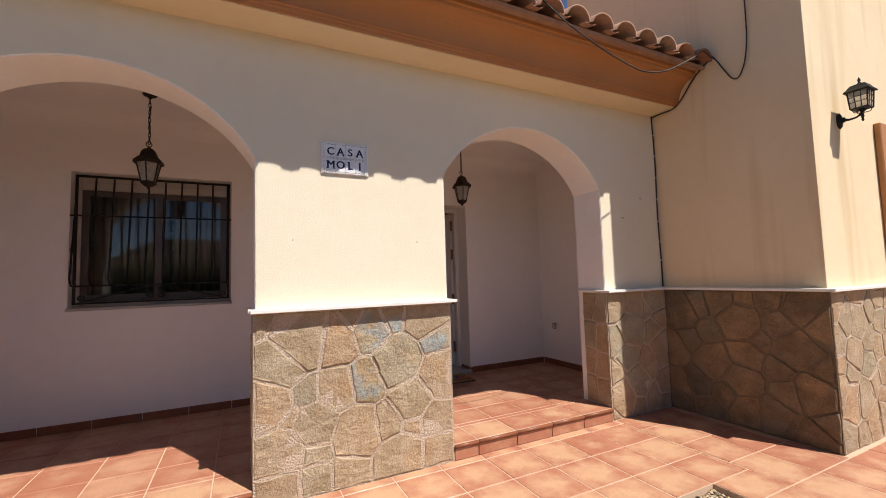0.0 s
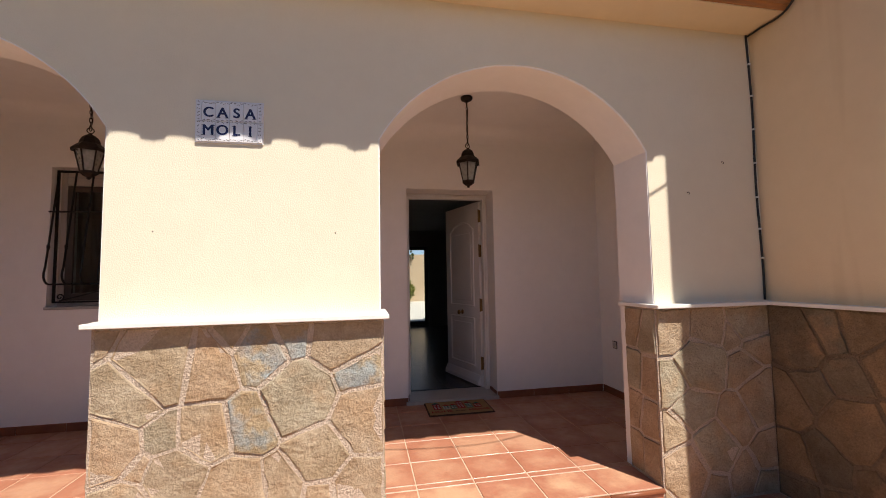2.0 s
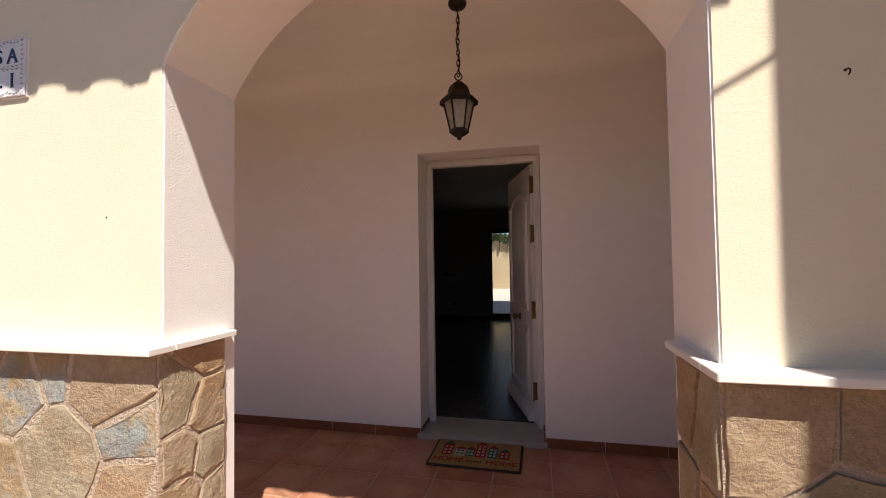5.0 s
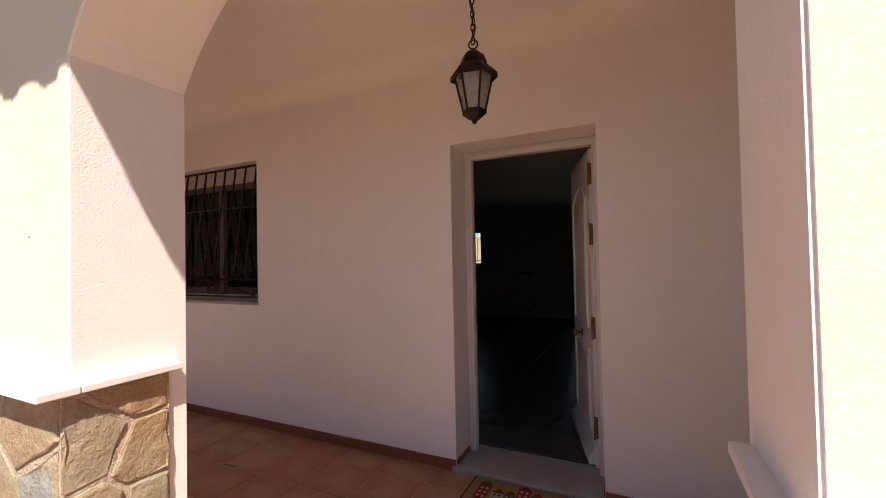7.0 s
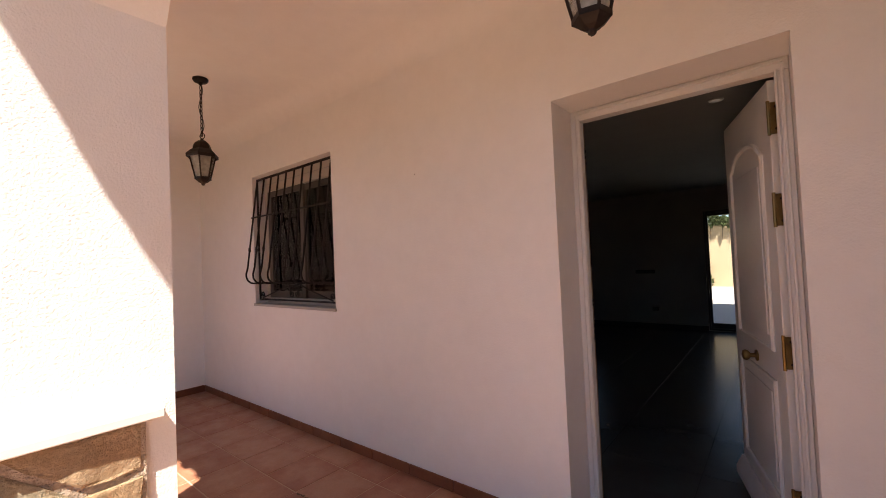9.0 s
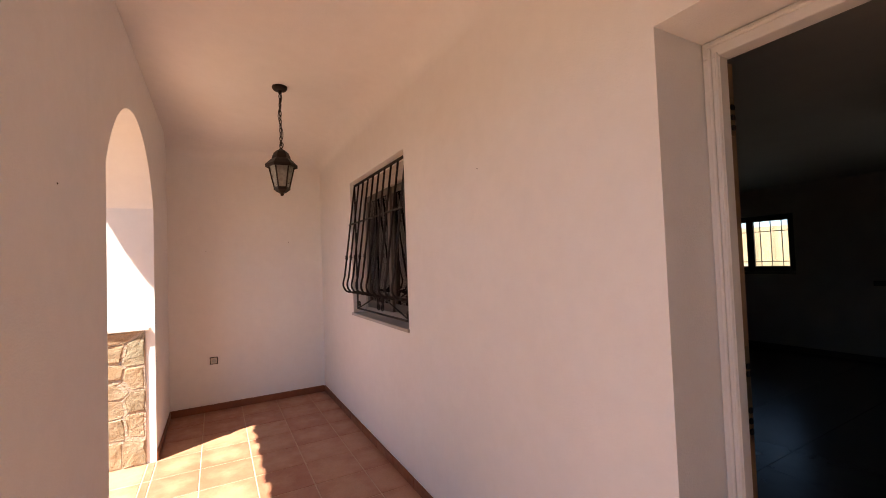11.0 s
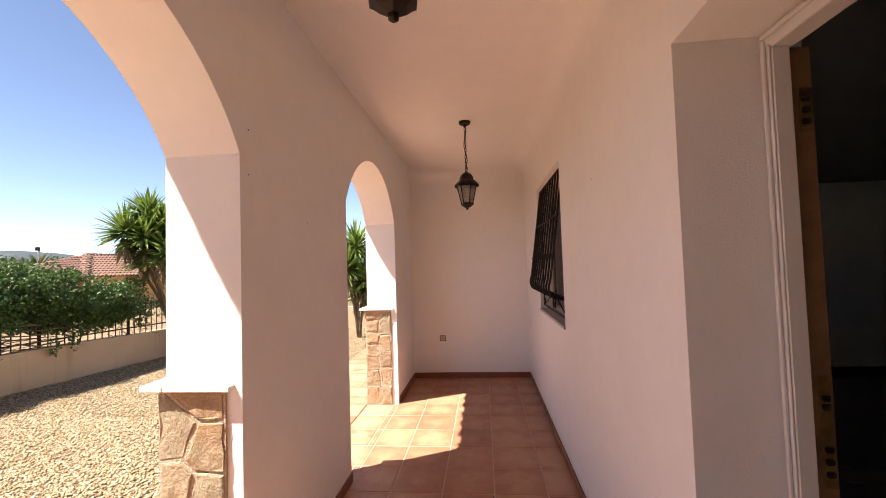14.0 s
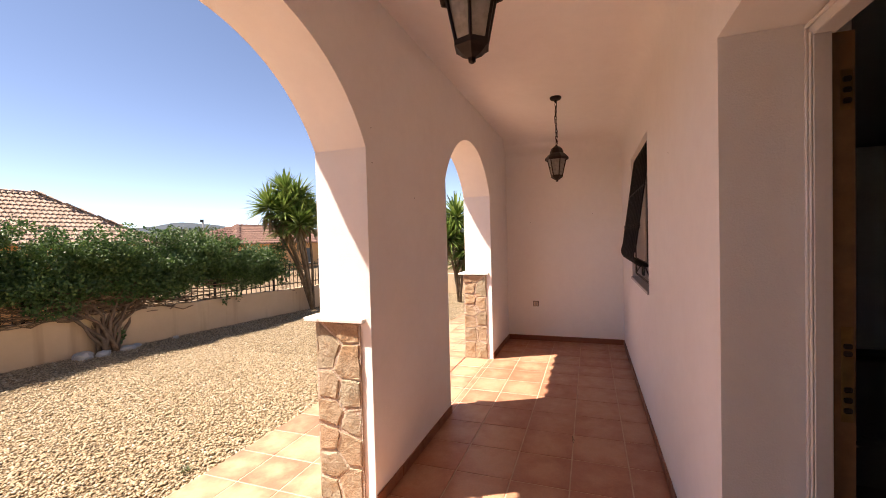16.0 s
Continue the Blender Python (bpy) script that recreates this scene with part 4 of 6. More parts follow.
def plaque():
    x0, x1, z0, z1 = 0.531, 0.865, 2.231, 2.456
    e = thing("name_plaque", "white and blue glazed tile plaque with the house name", "plaque")
    part("backing", boxed(x0 - 0.004, x1 + 0.004, YF - 0.008, YF, z0 - 0.004, z1 + 0.004), WHITETILE, e)
    rim, h = 0.027, (z1 - z0) / 2
    w = (x1 - x0 - 2 * rim) / 4
    rr = random.Random(3)

    def tile(name, a, b, c, d):
        return part(name, boxed(a + 0.0008, b - 0.0008, YF - 0.015, YF - 0.008, c + 0.0008, d - 0.0008, 0.002), WHITETILE, e)

    def flowers(owner, spots):
        """Small painted sprigs: a dark dot between two paler leaves."""
        bm = bmesh.new()
        for sx, sz in spots:
            for dx, dz in ((0, 0), (rr.uniform(-0.006, -0.003), rr.uniform(-0.004, 0.004)), (rr.uniform(0.003, 0.006), rr.uniform(-0.004, 0.004))):
                k = rr.uniform(0.0011, 0.0025)
                box(bm, sx + dx - k, sx + dx + k, YF - 0.0158, YF - 0.0148, sz + dz - k, sz + dz + k)
        part("floral_border", bm, SPOTINK, owner)["kind"] = "stuff"

    for r, word in enumerate(("CASA", "MOLI")):
        c0, c1 = z1 - (r + 1) * h, z1 - r * h
        edge_z = c1 - 0.012 if r == 0 else c0 + 0.012
        for xa, xb in ((x0, x0 + rim), (x1 - rim, x1)):
            flowers(tile("border_tile", xa, xb, c0, c1), [((xa + xb) / 2, c0 + (i + 0.5) * h / 6) for i in range(6)])
        for c, ch in enumerate(word):
            a = x0 + rim + c * w
            t = tile("letter_tile", a, a + w, c0, c1)
            lettering(ch, 0.076, 0.0006, pose(a + w / 2, YF - 0.0156, (c0 + c1) / 2 + (-0.010 if r == 0 else 0.006), 90), "letter", BLUEINK, t, "dark blue letter", 0.032, SERIFS[ch])
            flowers(t, [(a + (i + 0.5) * w / 4, edge_z + 0.004 * math.cos(i * 1.5)) for i in range(4)] + [(a + (i + 0.5) * w / 3, (c0 + 0.006) if r == 0 else (c1 - 0.006)) for i in range(3)])


plaque()


# ---- door mat ----
def door_mat():
    e = thing("door_mat", "coir door mat with painted houses and words", "door mat", "", pose(2.338, 4.705, FLOOR + 0.001, 0, 0, -0.6))
    a, b = 0.325, 0.205
    part("base", boxed(-a, a, -b, b, 0, 0.012, 0.004), MATBORDER, e)
    part("coir_surface", boxed(-a + 0.014, a - 0.014, -b + 0.014, b - 0.014, 0.010, 0.0165, 0.003), COIR, e)
    z0, z1 = 0.0165, 0.0180
    houses = [(-0.215, 0.075, 0.17, MATRED, MATGREEN), (-0.12, 0.07, 0.10, MATWHITE, MATRED), (-0.045, 0.06, 0.11, MATGREEN, MATRED), (0.03, 0.075, 0.19, MATRED, MATRED), (0.115, 0.065, 0.15, MATGREEN, MATRED), (0.20, 0.075, 0.11, MATRED, MATGREEN)]
    for cx, w, h, m, roofm in houses:
        hb = part("printed_house", boxed(cx - w / 2, cx + w / 2, -0.055, -0.055 + h, z0, z1), m, e)
        bm = bmesh.new()
        t = -0.055 + h
        v = [bm.verts.new(p) for p in ((cx - w * 0.58, t + 0.001, z1), (cx + w * 0.58, t + 0.001, z1), (cx, t + 0.05, z1), (cx - w * 0.58, t + 0.001, z0), (cx + w * 0.58, t + 0.001, z0), (cx, t + 0.05, z0))]
        for f in ((0, 1, 2), (5, 4, 3), (0, 3, 4, 1), (1, 4, 5, 2), (2, 5, 3, 0)):
            bm.faces.new([v[i] for i in f])
        part("printed_roof", bm, roofm, hb)
        rows = int(h / 0.045)
        for r in range(rows):
            for s in (-1, 1):
                part("printed_window", boxed(cx + s * w * 0.22 - 0.009, cx + s * w * 0.22 + 0.009, -0.035 + r * 0.045, -0.010 + r * 0.045, z1, z1 + 0.0008), MATWHITE if m is not MATWHITE else MATGREEN, hb)
    lettering("HOME", 0.075, 0.0006, pose(-0.185, -0.125, z1), "word", MATRED, e, "red painted word")
    lettering("sweet", 0.045, 0.0006, pose(0.0, -0.125, z1), "word", MATBORDER, e, "dark painted word")
    lettering("HOME", 0.075, 0.0006, pose(0.185, -0.125, z1), "word", MATRED, e, "red painted word")


door_mat()


# ---- sockets, plugs, hooks ----
def socket(m):
    e = thing("wall_socket", "small beige wall socket with a dark rim", "socket", "porch sockets", m)
    part("rim", boxed(-0.041, 0.041, -0.006, 0, -0.041, 0.041, 0.003), BRONZE, e, "dark socket rim")
    part("face", boxed(-0.033, 0.033, -0.010, -0.004, -0.033, 0.033, 0.003), PLASTIC, e)
    k = lathe(bmesh.new(), [(0.021, 0), (0.021, 0.003), (0.016, 0.002)], 16)
    bmesh.ops.transform(k, matrix=pose(0, -0.009, 0, 90), verts=k.verts)
    part("well", k, SILLSTONE, e)
    return e


s1 = socket(pose(XL, 3.695, 0.722, 0, 0, 90))
copy_thing(s1, pose(XR - 0.012, 4.67, 0.714, 0, 0, -90))


def plug(m, hook=False):
    """A screw plug in the wall, with a small cup hook where one is left."""
    e = thing("cup_hook" if hook else "wall_plug", "rusty cup hook screwed into the wall" if hook else "old brown screw plug in the painted plaster", "hook" if hook else "screw plug", "wall hooks" if hook else "wall plugs", m)
    k = lathe(bmesh.new(), [(0.0042, 0.0), (0.0036, 0.001), (0.002, 0.0015)], 8)
    bmesh.ops.transform(k, matrix=pose(0, 0, 0, 90), verts=k.verts)
    part("plug", k, HOLE, e)
    if hook:
        part("hook", tube(bmesh.new(), [(0, 0, 0), (0, -0.010, 0), (0, -0.016, -0.005), (0, -0.016, -0.012), (0, -0.010, -0.016)], 0.002, 6), BRONZE, e)
    else:
        part("screw", tube(bmesh.new(), [(0, 0, 0), (0, -0.0025, 0.0005)], 0.0012, 6), BRONZE, e)


plug(pose(3.536, YF, 2.023), True)
plug(pose(3.819, YF, 2.24), True)
plug(pose(0.859, YB, 2.221))
for x, z in ((0.335, 1.748), (1.252, 1.743)):
    plug(pose(x, YF, z))
for x, z in ((1.431, 2.417), (1.432, 2.21), (0.806, 2.052)):
    plug(pose(x, YI, z, 0, 0, 180))
for y, z in ((3.636, 1.96), (4.529, 2.059)):
    plug(pose(XL, y, z, 0, 0, 90))


# ---- a dry twig dropped on the porch floor ----
twig = thing("fallen_twig", "thin dry brown twig lying on the porch tiles", "twig", "", pose(0.32, 4.335, FLOOR + 0.004, 0, 0, 6))
part("stalk", tube(bmesh.new(), [(-0.055, 0, 0), (-0.02, 0.004, 0.001), (0.02, -0.002, 0.0), (0.055, 0.003, 0.002)], [0.0045, 0.004, 0.003, 0.002], 6), TRUNKDRY, twig)
part("side_shoot", tube(bmesh.new(), [(-0.01, 0.003, 0.0), (0.012, 0.012, 0.001)], 0.002, 5), TRUNKDRY, twig)


# ---- cables ----
def cables():
    e = thing("facade_cable", "black cable clipped down the corner of the facade", "cable")
    x = XR - 0.022
    wob = [(x + 0.006 * math.sin(z * 5.3), YF - 0.006, z) for z in np.linspace(3.155, CAPZ + 0.03, 16)]
    run = [(x, 2.24, 3.50), (x, 2.40, 3.40), (x, 2.56, 3.22), (x, 2.66, 3.155), (x, 2.80, 3.155), (x, YF - 0.012, 3.152)]
    part("cable", tube(bmesh.new(), smooth_line(run + wob, 3), 0.007, 8), CABLE, e, "", True)
    for z in (2.95, 2.72, 2.48, 2.24, 2.0, 1.78, 1.58):
        part("clip", boxed(x + 0.006 * math.sin(z * 5.3) - 0.010, x + 0.006 * math.sin(z * 5.3) + 0.010, YF - 0.017, YF, z - 0.006, z + 0.006, 0.003), MARBLE, e, "white cable clip")
    e2 = thing("hanging_cable", "black telephone wire sagging in front of the eave", "cable", "overhead wires")
    part("wire", tube(bmesh.new(), smooth_line([(1.6, 2.30, 3.66), (1.92, 2.262, 3.57), (2.08, 2.252, 3.50), (2.26, 2.215, 3.36), (2.545, 2.19, 3.232), (2.791, 2.19, 3.168), (3.057, 2.19, 3.136), (3.353, 2.19, 3.205), (3.752, 2.19, 3.414), (3.9, 2.2, 3.50), (4.09, 2.24, 3.50)]), 0.006, 8), CABLE, e2, "", True)
    e3 = thing("hanging_cable", "black wire looping up the wall of the wing", "cable", "overhead wires")
    loop = [(x, 2.24, 3.52), (x - 0.015, 2.19, 3.45), (x - 0.01, 2.13, 3.33), (x, 2.07, 3.22), (x, 2.01, 3.21), (x, 1.955, 3.33), (x, 1.925, 3.55), (x, 1.92, 3.95), (x, 1.93, 4.6), (x, 1.95, 5.3)]
    part("wire", tube(bmesh.new(), smooth_line(loop), 0.006, 8), CABLE, e3, "", True)


cables()


# ---- back door and window of the room ----
def glazed(name, hole, leaves, label, bars=False):
    x0, x1, z0, z1 = hole
    e = tagged(new(name), label, "door" if leaves[0] == "door" else "window", "", "structure")
    y0, y1 = ROOM_Y + 0.06, ROOM_Y + 0.12
    fr = bmesh.new()
    for r in ((x0, x0 + 0.03, z0, z1), (x1 - 0.03, x1, z0, z1), (x0 + 0.03, x1 - 0.03, z1 - 0.05, z1), (x0 + 0.03, x1 - 0.03, z0, z0 + 0.04)):
        box(fr, r[0] + 0.001, r[1] - 0.001, y0, y1, r[2] + 0.001, r[3] - 0.001, 0.003)
    part("window_frame", fr, DARKFRAME, e)
    mid = (x0 + x1) / 2
    for a, b in ((x0 + 0.03, mid), (mid, x1 - 0.03)):
        s = bmesh.new()
        for r in ((a, a + 0.035, z0 + 0.04, z1 - 0.05), (b - 0.07, b, z0 + 0.04, z1 - 0.05), (a + 0.035, b - 0.07, z0 + 0.04, z0 + 0.13), (a + 0.035, b - 0.07, z1 - 0.09, z1 - 0.05)):
            box(s, r[0] + 0.001, r[1] - 0.001, y0 + 0.01, y1 - 0.01, r[2], r[3], 0.003)
        so = part("sash", s, DARKFRAME, e)
        pane = part("pane", boxed(a + 0.035, b - 0.07, y0 + 0.028, y0 + 0.033, z0 + 0.13, z1 - 0.09), GLASS, so)
        pane.visible_shadow = False
    if leaves[0] == "door":
        part("handle", tube(bmesh.new(), [(mid + 0.05, y0 - 0.02, 1.22), (mid + 0.05, y0 - 0.045, 1.22), (mid + 0.16, y0 - 0.045, 1.22)], 0.009, 8), DARKFRAME, e)
    if bars:
        for i in range(8):
            xx = x0 + 0.08 + i * (x1 - x0 - 0.16) / 7
            part("bar", tube(bmesh.new(), [(xx, ROOM_Y + 0.2, z0), (xx, ROOM_Y + 0.2, z1)], 0.007, 6), IRON, e)
        for zz in (z0 + 0.2, z1 - 0.25):
            part("rail", tube(bmesh.new(), [(x0, ROOM_Y + 0.2, zz), (x1, ROOM_Y + 0.2, zz)], 0.007, 6), IRON, e)


glazed("door_3", BACK_DOOR, ("door",), "dark framed glazed double door to the yard")
glazed("window_2", BACK_WIN, ("window",), "dark framed back window with iron bars", True)
spot = thing("ceiling_spotlight", "round white recessed ceiling spotlight", "spotlight", "", pose(2.45, 6.5, ROOM_Z1))
k = lathe(bmesh.new(), [(0.030, -0.004), (0.045, -0.006), (0.050, 0.0)], 20)
part("ring", k, ALU, spot, "", True)
part("lens", lathe(bmesh.new(), [(0.028, -0.005), (0.028, -0.001)], 16), BULB, spot)
for x, z, w in ((0.9, 0.55, 0.11), (0.75, 1.25, 0.34)):
    so = thing("room_socket", "wall socket plate on the living room wall", "socket", "room sockets", pose(x, ROOM_Y, z))
    part("plate", boxed(-w / 2, w / 2, -0.012, 0, -0.035, 0.035, 0.004), BRONZE, so)
    part("face", boxed(-w / 2 + 0.012, w / 2 - 0.012, -0.016, -0.012, -0.024, 0.024, 0.003), DARKFRAME, so)


# ---- garden in front ----
def foliage(name, points, size, material, parent, seed, label="", long=1.0, droop=0.0):
    """Many small bent leaves at the given points, joined in one mesh."""
    rs = np.random.RandomState(seed)
    n = len(points)
    p = np.asarray(points)
    d = rs.normal(size=(n, 3)) + np.array((0, 0, 0.25 - droop))
    d /= np.linalg.norm(d, axis=1)[:, None]
    q = np.cross(d, rs.normal(size=(n, 3)))
    q /= np.linalg.norm(q, axis=1)[:, None]
    up = np.cross(d, q)
    s = size * rs.uniform(0.6, 1.35, (n, 1))
    tip = p + d * s * long
    left = p + d * s * long * 0.45 + q * s * 0.42 + up * s * 0.12
    right = p + d * s * long * 0.45 - q * s * 0.42 + up * s * 0.12
    v = np.stack([p, left, tip, right], 1).reshape(-1, 3)
    f = np.arange(n * 4).reshape(-1, 4)
    me = bpy.data.meshes.new(name)
    me.from_pydata(v.tolist(), [], np.concatenate([f[:, [0, 1, 2]], f[:, [0, 2, 3]]]).tolist())
    me.materials.append(material)
    ob = new(name, me)
    if parent is not None:
        ob.parent = parent
    if label:
        ob["label"] = label
    return ob


def blob(rs, n, c, r):
    """Points in the outer part of an uneven clump."""
    d = rs.normal(size=(n, 3))
    d /= np.linalg.norm(d, axis=1)[:, None]
    return np.asarray(c) + d * (rs.uniform(0.35, 1.0, (n, 1)) ** 0.5) * np.asarray(r)


GW = -2.66                                 # front face of the garden wall, along its own line
GARDEN_TURN = pose(-5.2, -2.60, 0, 0, 0, -9.0) @ pose(5.2, -GW, 0)


def gravel():
    """Loose angular pebbles over the garden bed."""
    rs = np.random.RandomState(8)
    xs, ys = [], []
    for x0, x1, y0, y1, per in ((-1.6, 2.84, -1.6, 1.73, 2700), (-4.6, -1.6, -1.8, 1.73, 1500), (-9.0, -4.6, -2.6, 1.73, 600), (-4.6, 2.84, -3.9, -1.8, 1000), (-1.6, 2.84, -1.8, -1.6, 1500)):
        n = int((x1 - x0) * (y1 - y0) * per)
        xs.append(rs.uniform(x0, x1, n))
        ys.append(rs.uniform(y0, y1, n))
    x, y = np.concatenate(xs), np.concatenate(ys)
    inside = y > -2.58 - 0.1584 * (x + 5.2)
    x, y = x[inside], y[inside]
    n = len(x)
    base = np.array([(1, 0, 0), (0, 1, 0), (-1, 0, 0), (0, -1, 0), (0, 0, 1), (0, 0, -1)], float)
    v = base[None] * rs.uniform(0.65, 1.25, (n, 6, 1)) + rs.normal(scale=0.16, size=(n, 6, 3))
    a = rs.uniform(0, math.tau, n)
    ca, sa = np.cos(a)[:, None], np.sin(a)[:, None]
    size = rs.uniform(0.0075, 0.0175, (n, 1))
    vx, vy, vz = v[..., 0] * size * 1.3, v[..., 1] * size, v[..., 2] * size * 0.62
    co = np.stack([x[:, None] + vx * ca - vy * sa, y[:, None] + vx * sa + vy * ca, 0.001 + rs.uniform(-0.002, 0.008, (n, 1)) + vz], -1).reshape(-1, 3)
    tri = np.array([(0, 1, 4), (1, 2, 4), (2, 3, 4), (3, 0, 4), (1, 0, 5), (2, 1, 5), (3, 2, 5), (0, 3, 5)])
    f = (np.arange(n)[:, None, None] * 6 + tri[None]).reshape(-1, 3)
    me = bpy.data.meshes.new("gravel_stones")
    me.vertices.add(len(co))
    me.vertices.foreach_set("co", co.ravel())
    me.loops.add(f.size)
    me.loops.foreach_set("vertex_index", f.ravel())
    me.polygons.add(len(f))
    me.polygons.foreach_set("loop_start", np.arange(0, f.size, 3))
    me.update(calc_edges=True)
    me.materials.append(PEBBLE)
    tagged(new("gravel_stones", me), "loose pale ochre gravel stones", "gravel", "", "stuff")


def pebble_material():
    m, t, p = nodes_of("ochre_pebble")
    isl = t.nodes.new("ShaderNodeNewGeometry").outputs["Random Per Island"]
    col = ramp(t, isl, [(0.0, (0.28, 0.20, 0.115)), (0.3, (0.45, 0.35, 0.215)), (0.6, (0.52, 0.42, 0.285)), (0.85, (0.40, 0.295, 0.175)), (1.0, (0.62, 0.55, 0.43))])
    t.links.new(mix(t, 1.0, col, ramp(t, noise_at(t, place(t), 120.0), [(0.3, grey(0.8)), (0.7, grey(1.0))]), "MULTIPLY"), p.inputs["Base Color"])
    p.inputs["Roughness"].default_value = 0.9
    return m


PEBBLE = pebble_material()
gravel()

bm = bmesh.new()
xs = np.linspace(-9.0, 9.0, 37)
lo = [[bm.verts.new((x, y, -0.15)) for x in xs] for y in (GW, GW - 0.18)]
hi = [[bm.verts.new((x, y, 0.60 + 0.012 * min(max(x + 4.0, -3.0), 4.0) + 0.006 * math.sin(x * 3.1))) for x in xs] for y in (GW, GW - 0.18)]
for i in range(len(xs) - 1):
    bm.faces.new((lo[0][i], lo[0][i + 1], hi[0][i + 1], hi[0][i]))
    bm.faces.new((lo[1][i + 1], lo[1][i], hi[1][i], hi[1][i + 1]))
    bm.faces.new((hi[0][i], hi[0][i + 1], hi[1][i + 1], hi[1][i]))
bm.faces.new((lo[0][0], hi[0][0], hi[1][0], lo[1][0]))
bm.faces.new((lo[0][-1], lo[1][-1], hi[1][-1], hi[0][-1]))
bmesh.ops.transform(bm, matrix=GARDEN_TURN, verts=bm.verts)
box(bm, -9.18, -9.0, GW + 0.5, 18.0, -0.15, 0.62)
structure("garden_wall", bm, GWALL, "low ochre rendered garden wall with stains", "wall")


def garden_fence():
    e = thing("garden_fence", "black iron railing on top of the garden wall", "fence", "", GARDEN_TURN)
    y, z0, z1 = GW - 0.09, 0.585, 1.25
    for z in (0.72, 1.18):
        part("rail", boxed(-8.95, 6.0, y - 0.008, y + 0.008, z - 0.012, z + 0.012, 0.002), IRON, e)
    pm = boxed(-0.02, 0.02, -0.02, 0.02, 0, z1 - z0 + 0.05, 0.003)
    first = part("post", pm, IRON, e)
    first.location = (-8.9, y, z0)
    for i in range(1, 11):
        o = new("post", first.data)
        o.parent = e
        o.location = (-8.9 + i * 1.49, y, z0)
    bar = part("picket", boxed(-0.007, 0.007, -0.007, 0.007, 0, z1 - z0), IRON, e)
    bar.location = (-8.78, y - 0.016, z0)
    for i in range(1, 120):
        o = new("picket", bar.data)
        o.parent = e
        o.location = (-8.78 + i * 0.124, y - 0.016, z0)


garden_fence()


def hedge():
    e = thing("hedge", "dark green climbing hedge grown over the garden fence", "hedge", "", GARDEN_TURN)
    rs = np.random.RandomState(21)
    pts = []
    for i in range(330):
        x = rs.uniform(-4.3, 6.0)
        low = 0.92 if x < -1.6 else 0.88
        top = 1.50 if x < -3.6 else 1.50 + 0.14 * min(x + 3.6, 2.4)
        z = rs.uniform(low, top) + 0.06 * math.sin(x * 1.7) + 0.05 * math.sin(x * 4.1)
        y = GW - 0.08 + rs.uniform(-0.32, 0.30)
        pts.append(blob(rs, 470, (x, y, z), (0.36, 0.30, 0.18)))
    for i in range(150):
        x = rs.uniform(-4.6, 6.0)
        z = (1.62 if x < -3.6 else 1.62 + 0.15 * min(x + 3.6, 2.4)) + 0.06 * math.sin(x * 1.7) + rs.uniform(-0.05, 0.16)
        pts.append(blob(rs, 60, (x, GW - 0.1 + rs.uniform(-0.2, 0.25), z), (0.16, 0.16, 0.13)))
    for i in range(16):
        x = rs.uniform(-5.0, -3.6)
        pts.append(blob(rs, 90, (x, GW - 0.05 + rs.uniform(-0.15, 0.15), rs.uniform(0.85, 1.4)), (0.22, 0.16, 0.20)))
    for x, z in ((-3.05, 0.62), (-3.35, 0.66), (-1.1, 0.22)):
        pts.append(blob(rs, 70, (x, GW + 0.08, z), (0.10, 0.06, 0.16)))
    foliage("leaves", np.concatenate(pts), 0.042, LEAF, e, 5, "", 1.25)
    stem = bmesh.new()
    rr = random.Random(9)
    for i in range(24):
        a = rr.uniform(-0.95, 0.95)
        x, y, z = -0.95 + rr.uniform(-0.10, 0.10), GW + 0.12 + rr.uniform(-0.06, 0.06), -0.02
        pts, rad = [], []
        h = rr.uniform(0.9, 1.5)
        for k in range(9):
            t = k / 8
            pts.append((x + math.sin(a) * (t ** 1.6) * 1.25 + rr.uniform(-0.05, 0.05), y - 0.22 * t + rr.uniform(-0.04, 0.04), z + h * t + rr.uniform(-0.03, 0.03)))
            rad.append(0.030 * (1 - t) ** 0.8 + 0.006)
        tube(stem, pts, rad, 6)
    part("trunk", stem, TRUNKDRY, e, "gnarled pale stems", True)
    stem = bmesh.new()
    for i in range(230):
        x = rr.uniform(-3.4, 5.5)
        zz = rr.uniform(0.60, 1.12)
        pts = [(x + 0.22 * k, GW + rr.uniform(-0.12, 0.10), zz + 0.03 * k * rr.uniform(-0.6, 1.0) + rr.uniform(-0.02, 0.02)) for k in range(8)]
        tube(stem, pts, [0.011 * rr.uniform(0.4, 1.2)] * 8, 5)
    part("stem_cluster", stem, TRUNKDRY, e, "dry woody stems", True)["kind"] = "stuff"
    dry = bmesh.new()
    for i in range(90):
        x = rr.uniform(-5.4, -4.0)
        z = rr.uniform(0.62, 1.35)
        pts = [Vector((x, GW + rr.uniform(-0.15, 0.1), z))]
        for k in range(4):
            pts.append(pts[-1] + Vector((rr.uniform(-0.12, 0.12), rr.uniform(-0.05, 0.05), rr.uniform(-0.08, 0.12))))
        tube(dry, pts, 0.005, 4)
    part("twigs", dry, TRUNKDRY, e, "bare reddish twigs")


hedge()


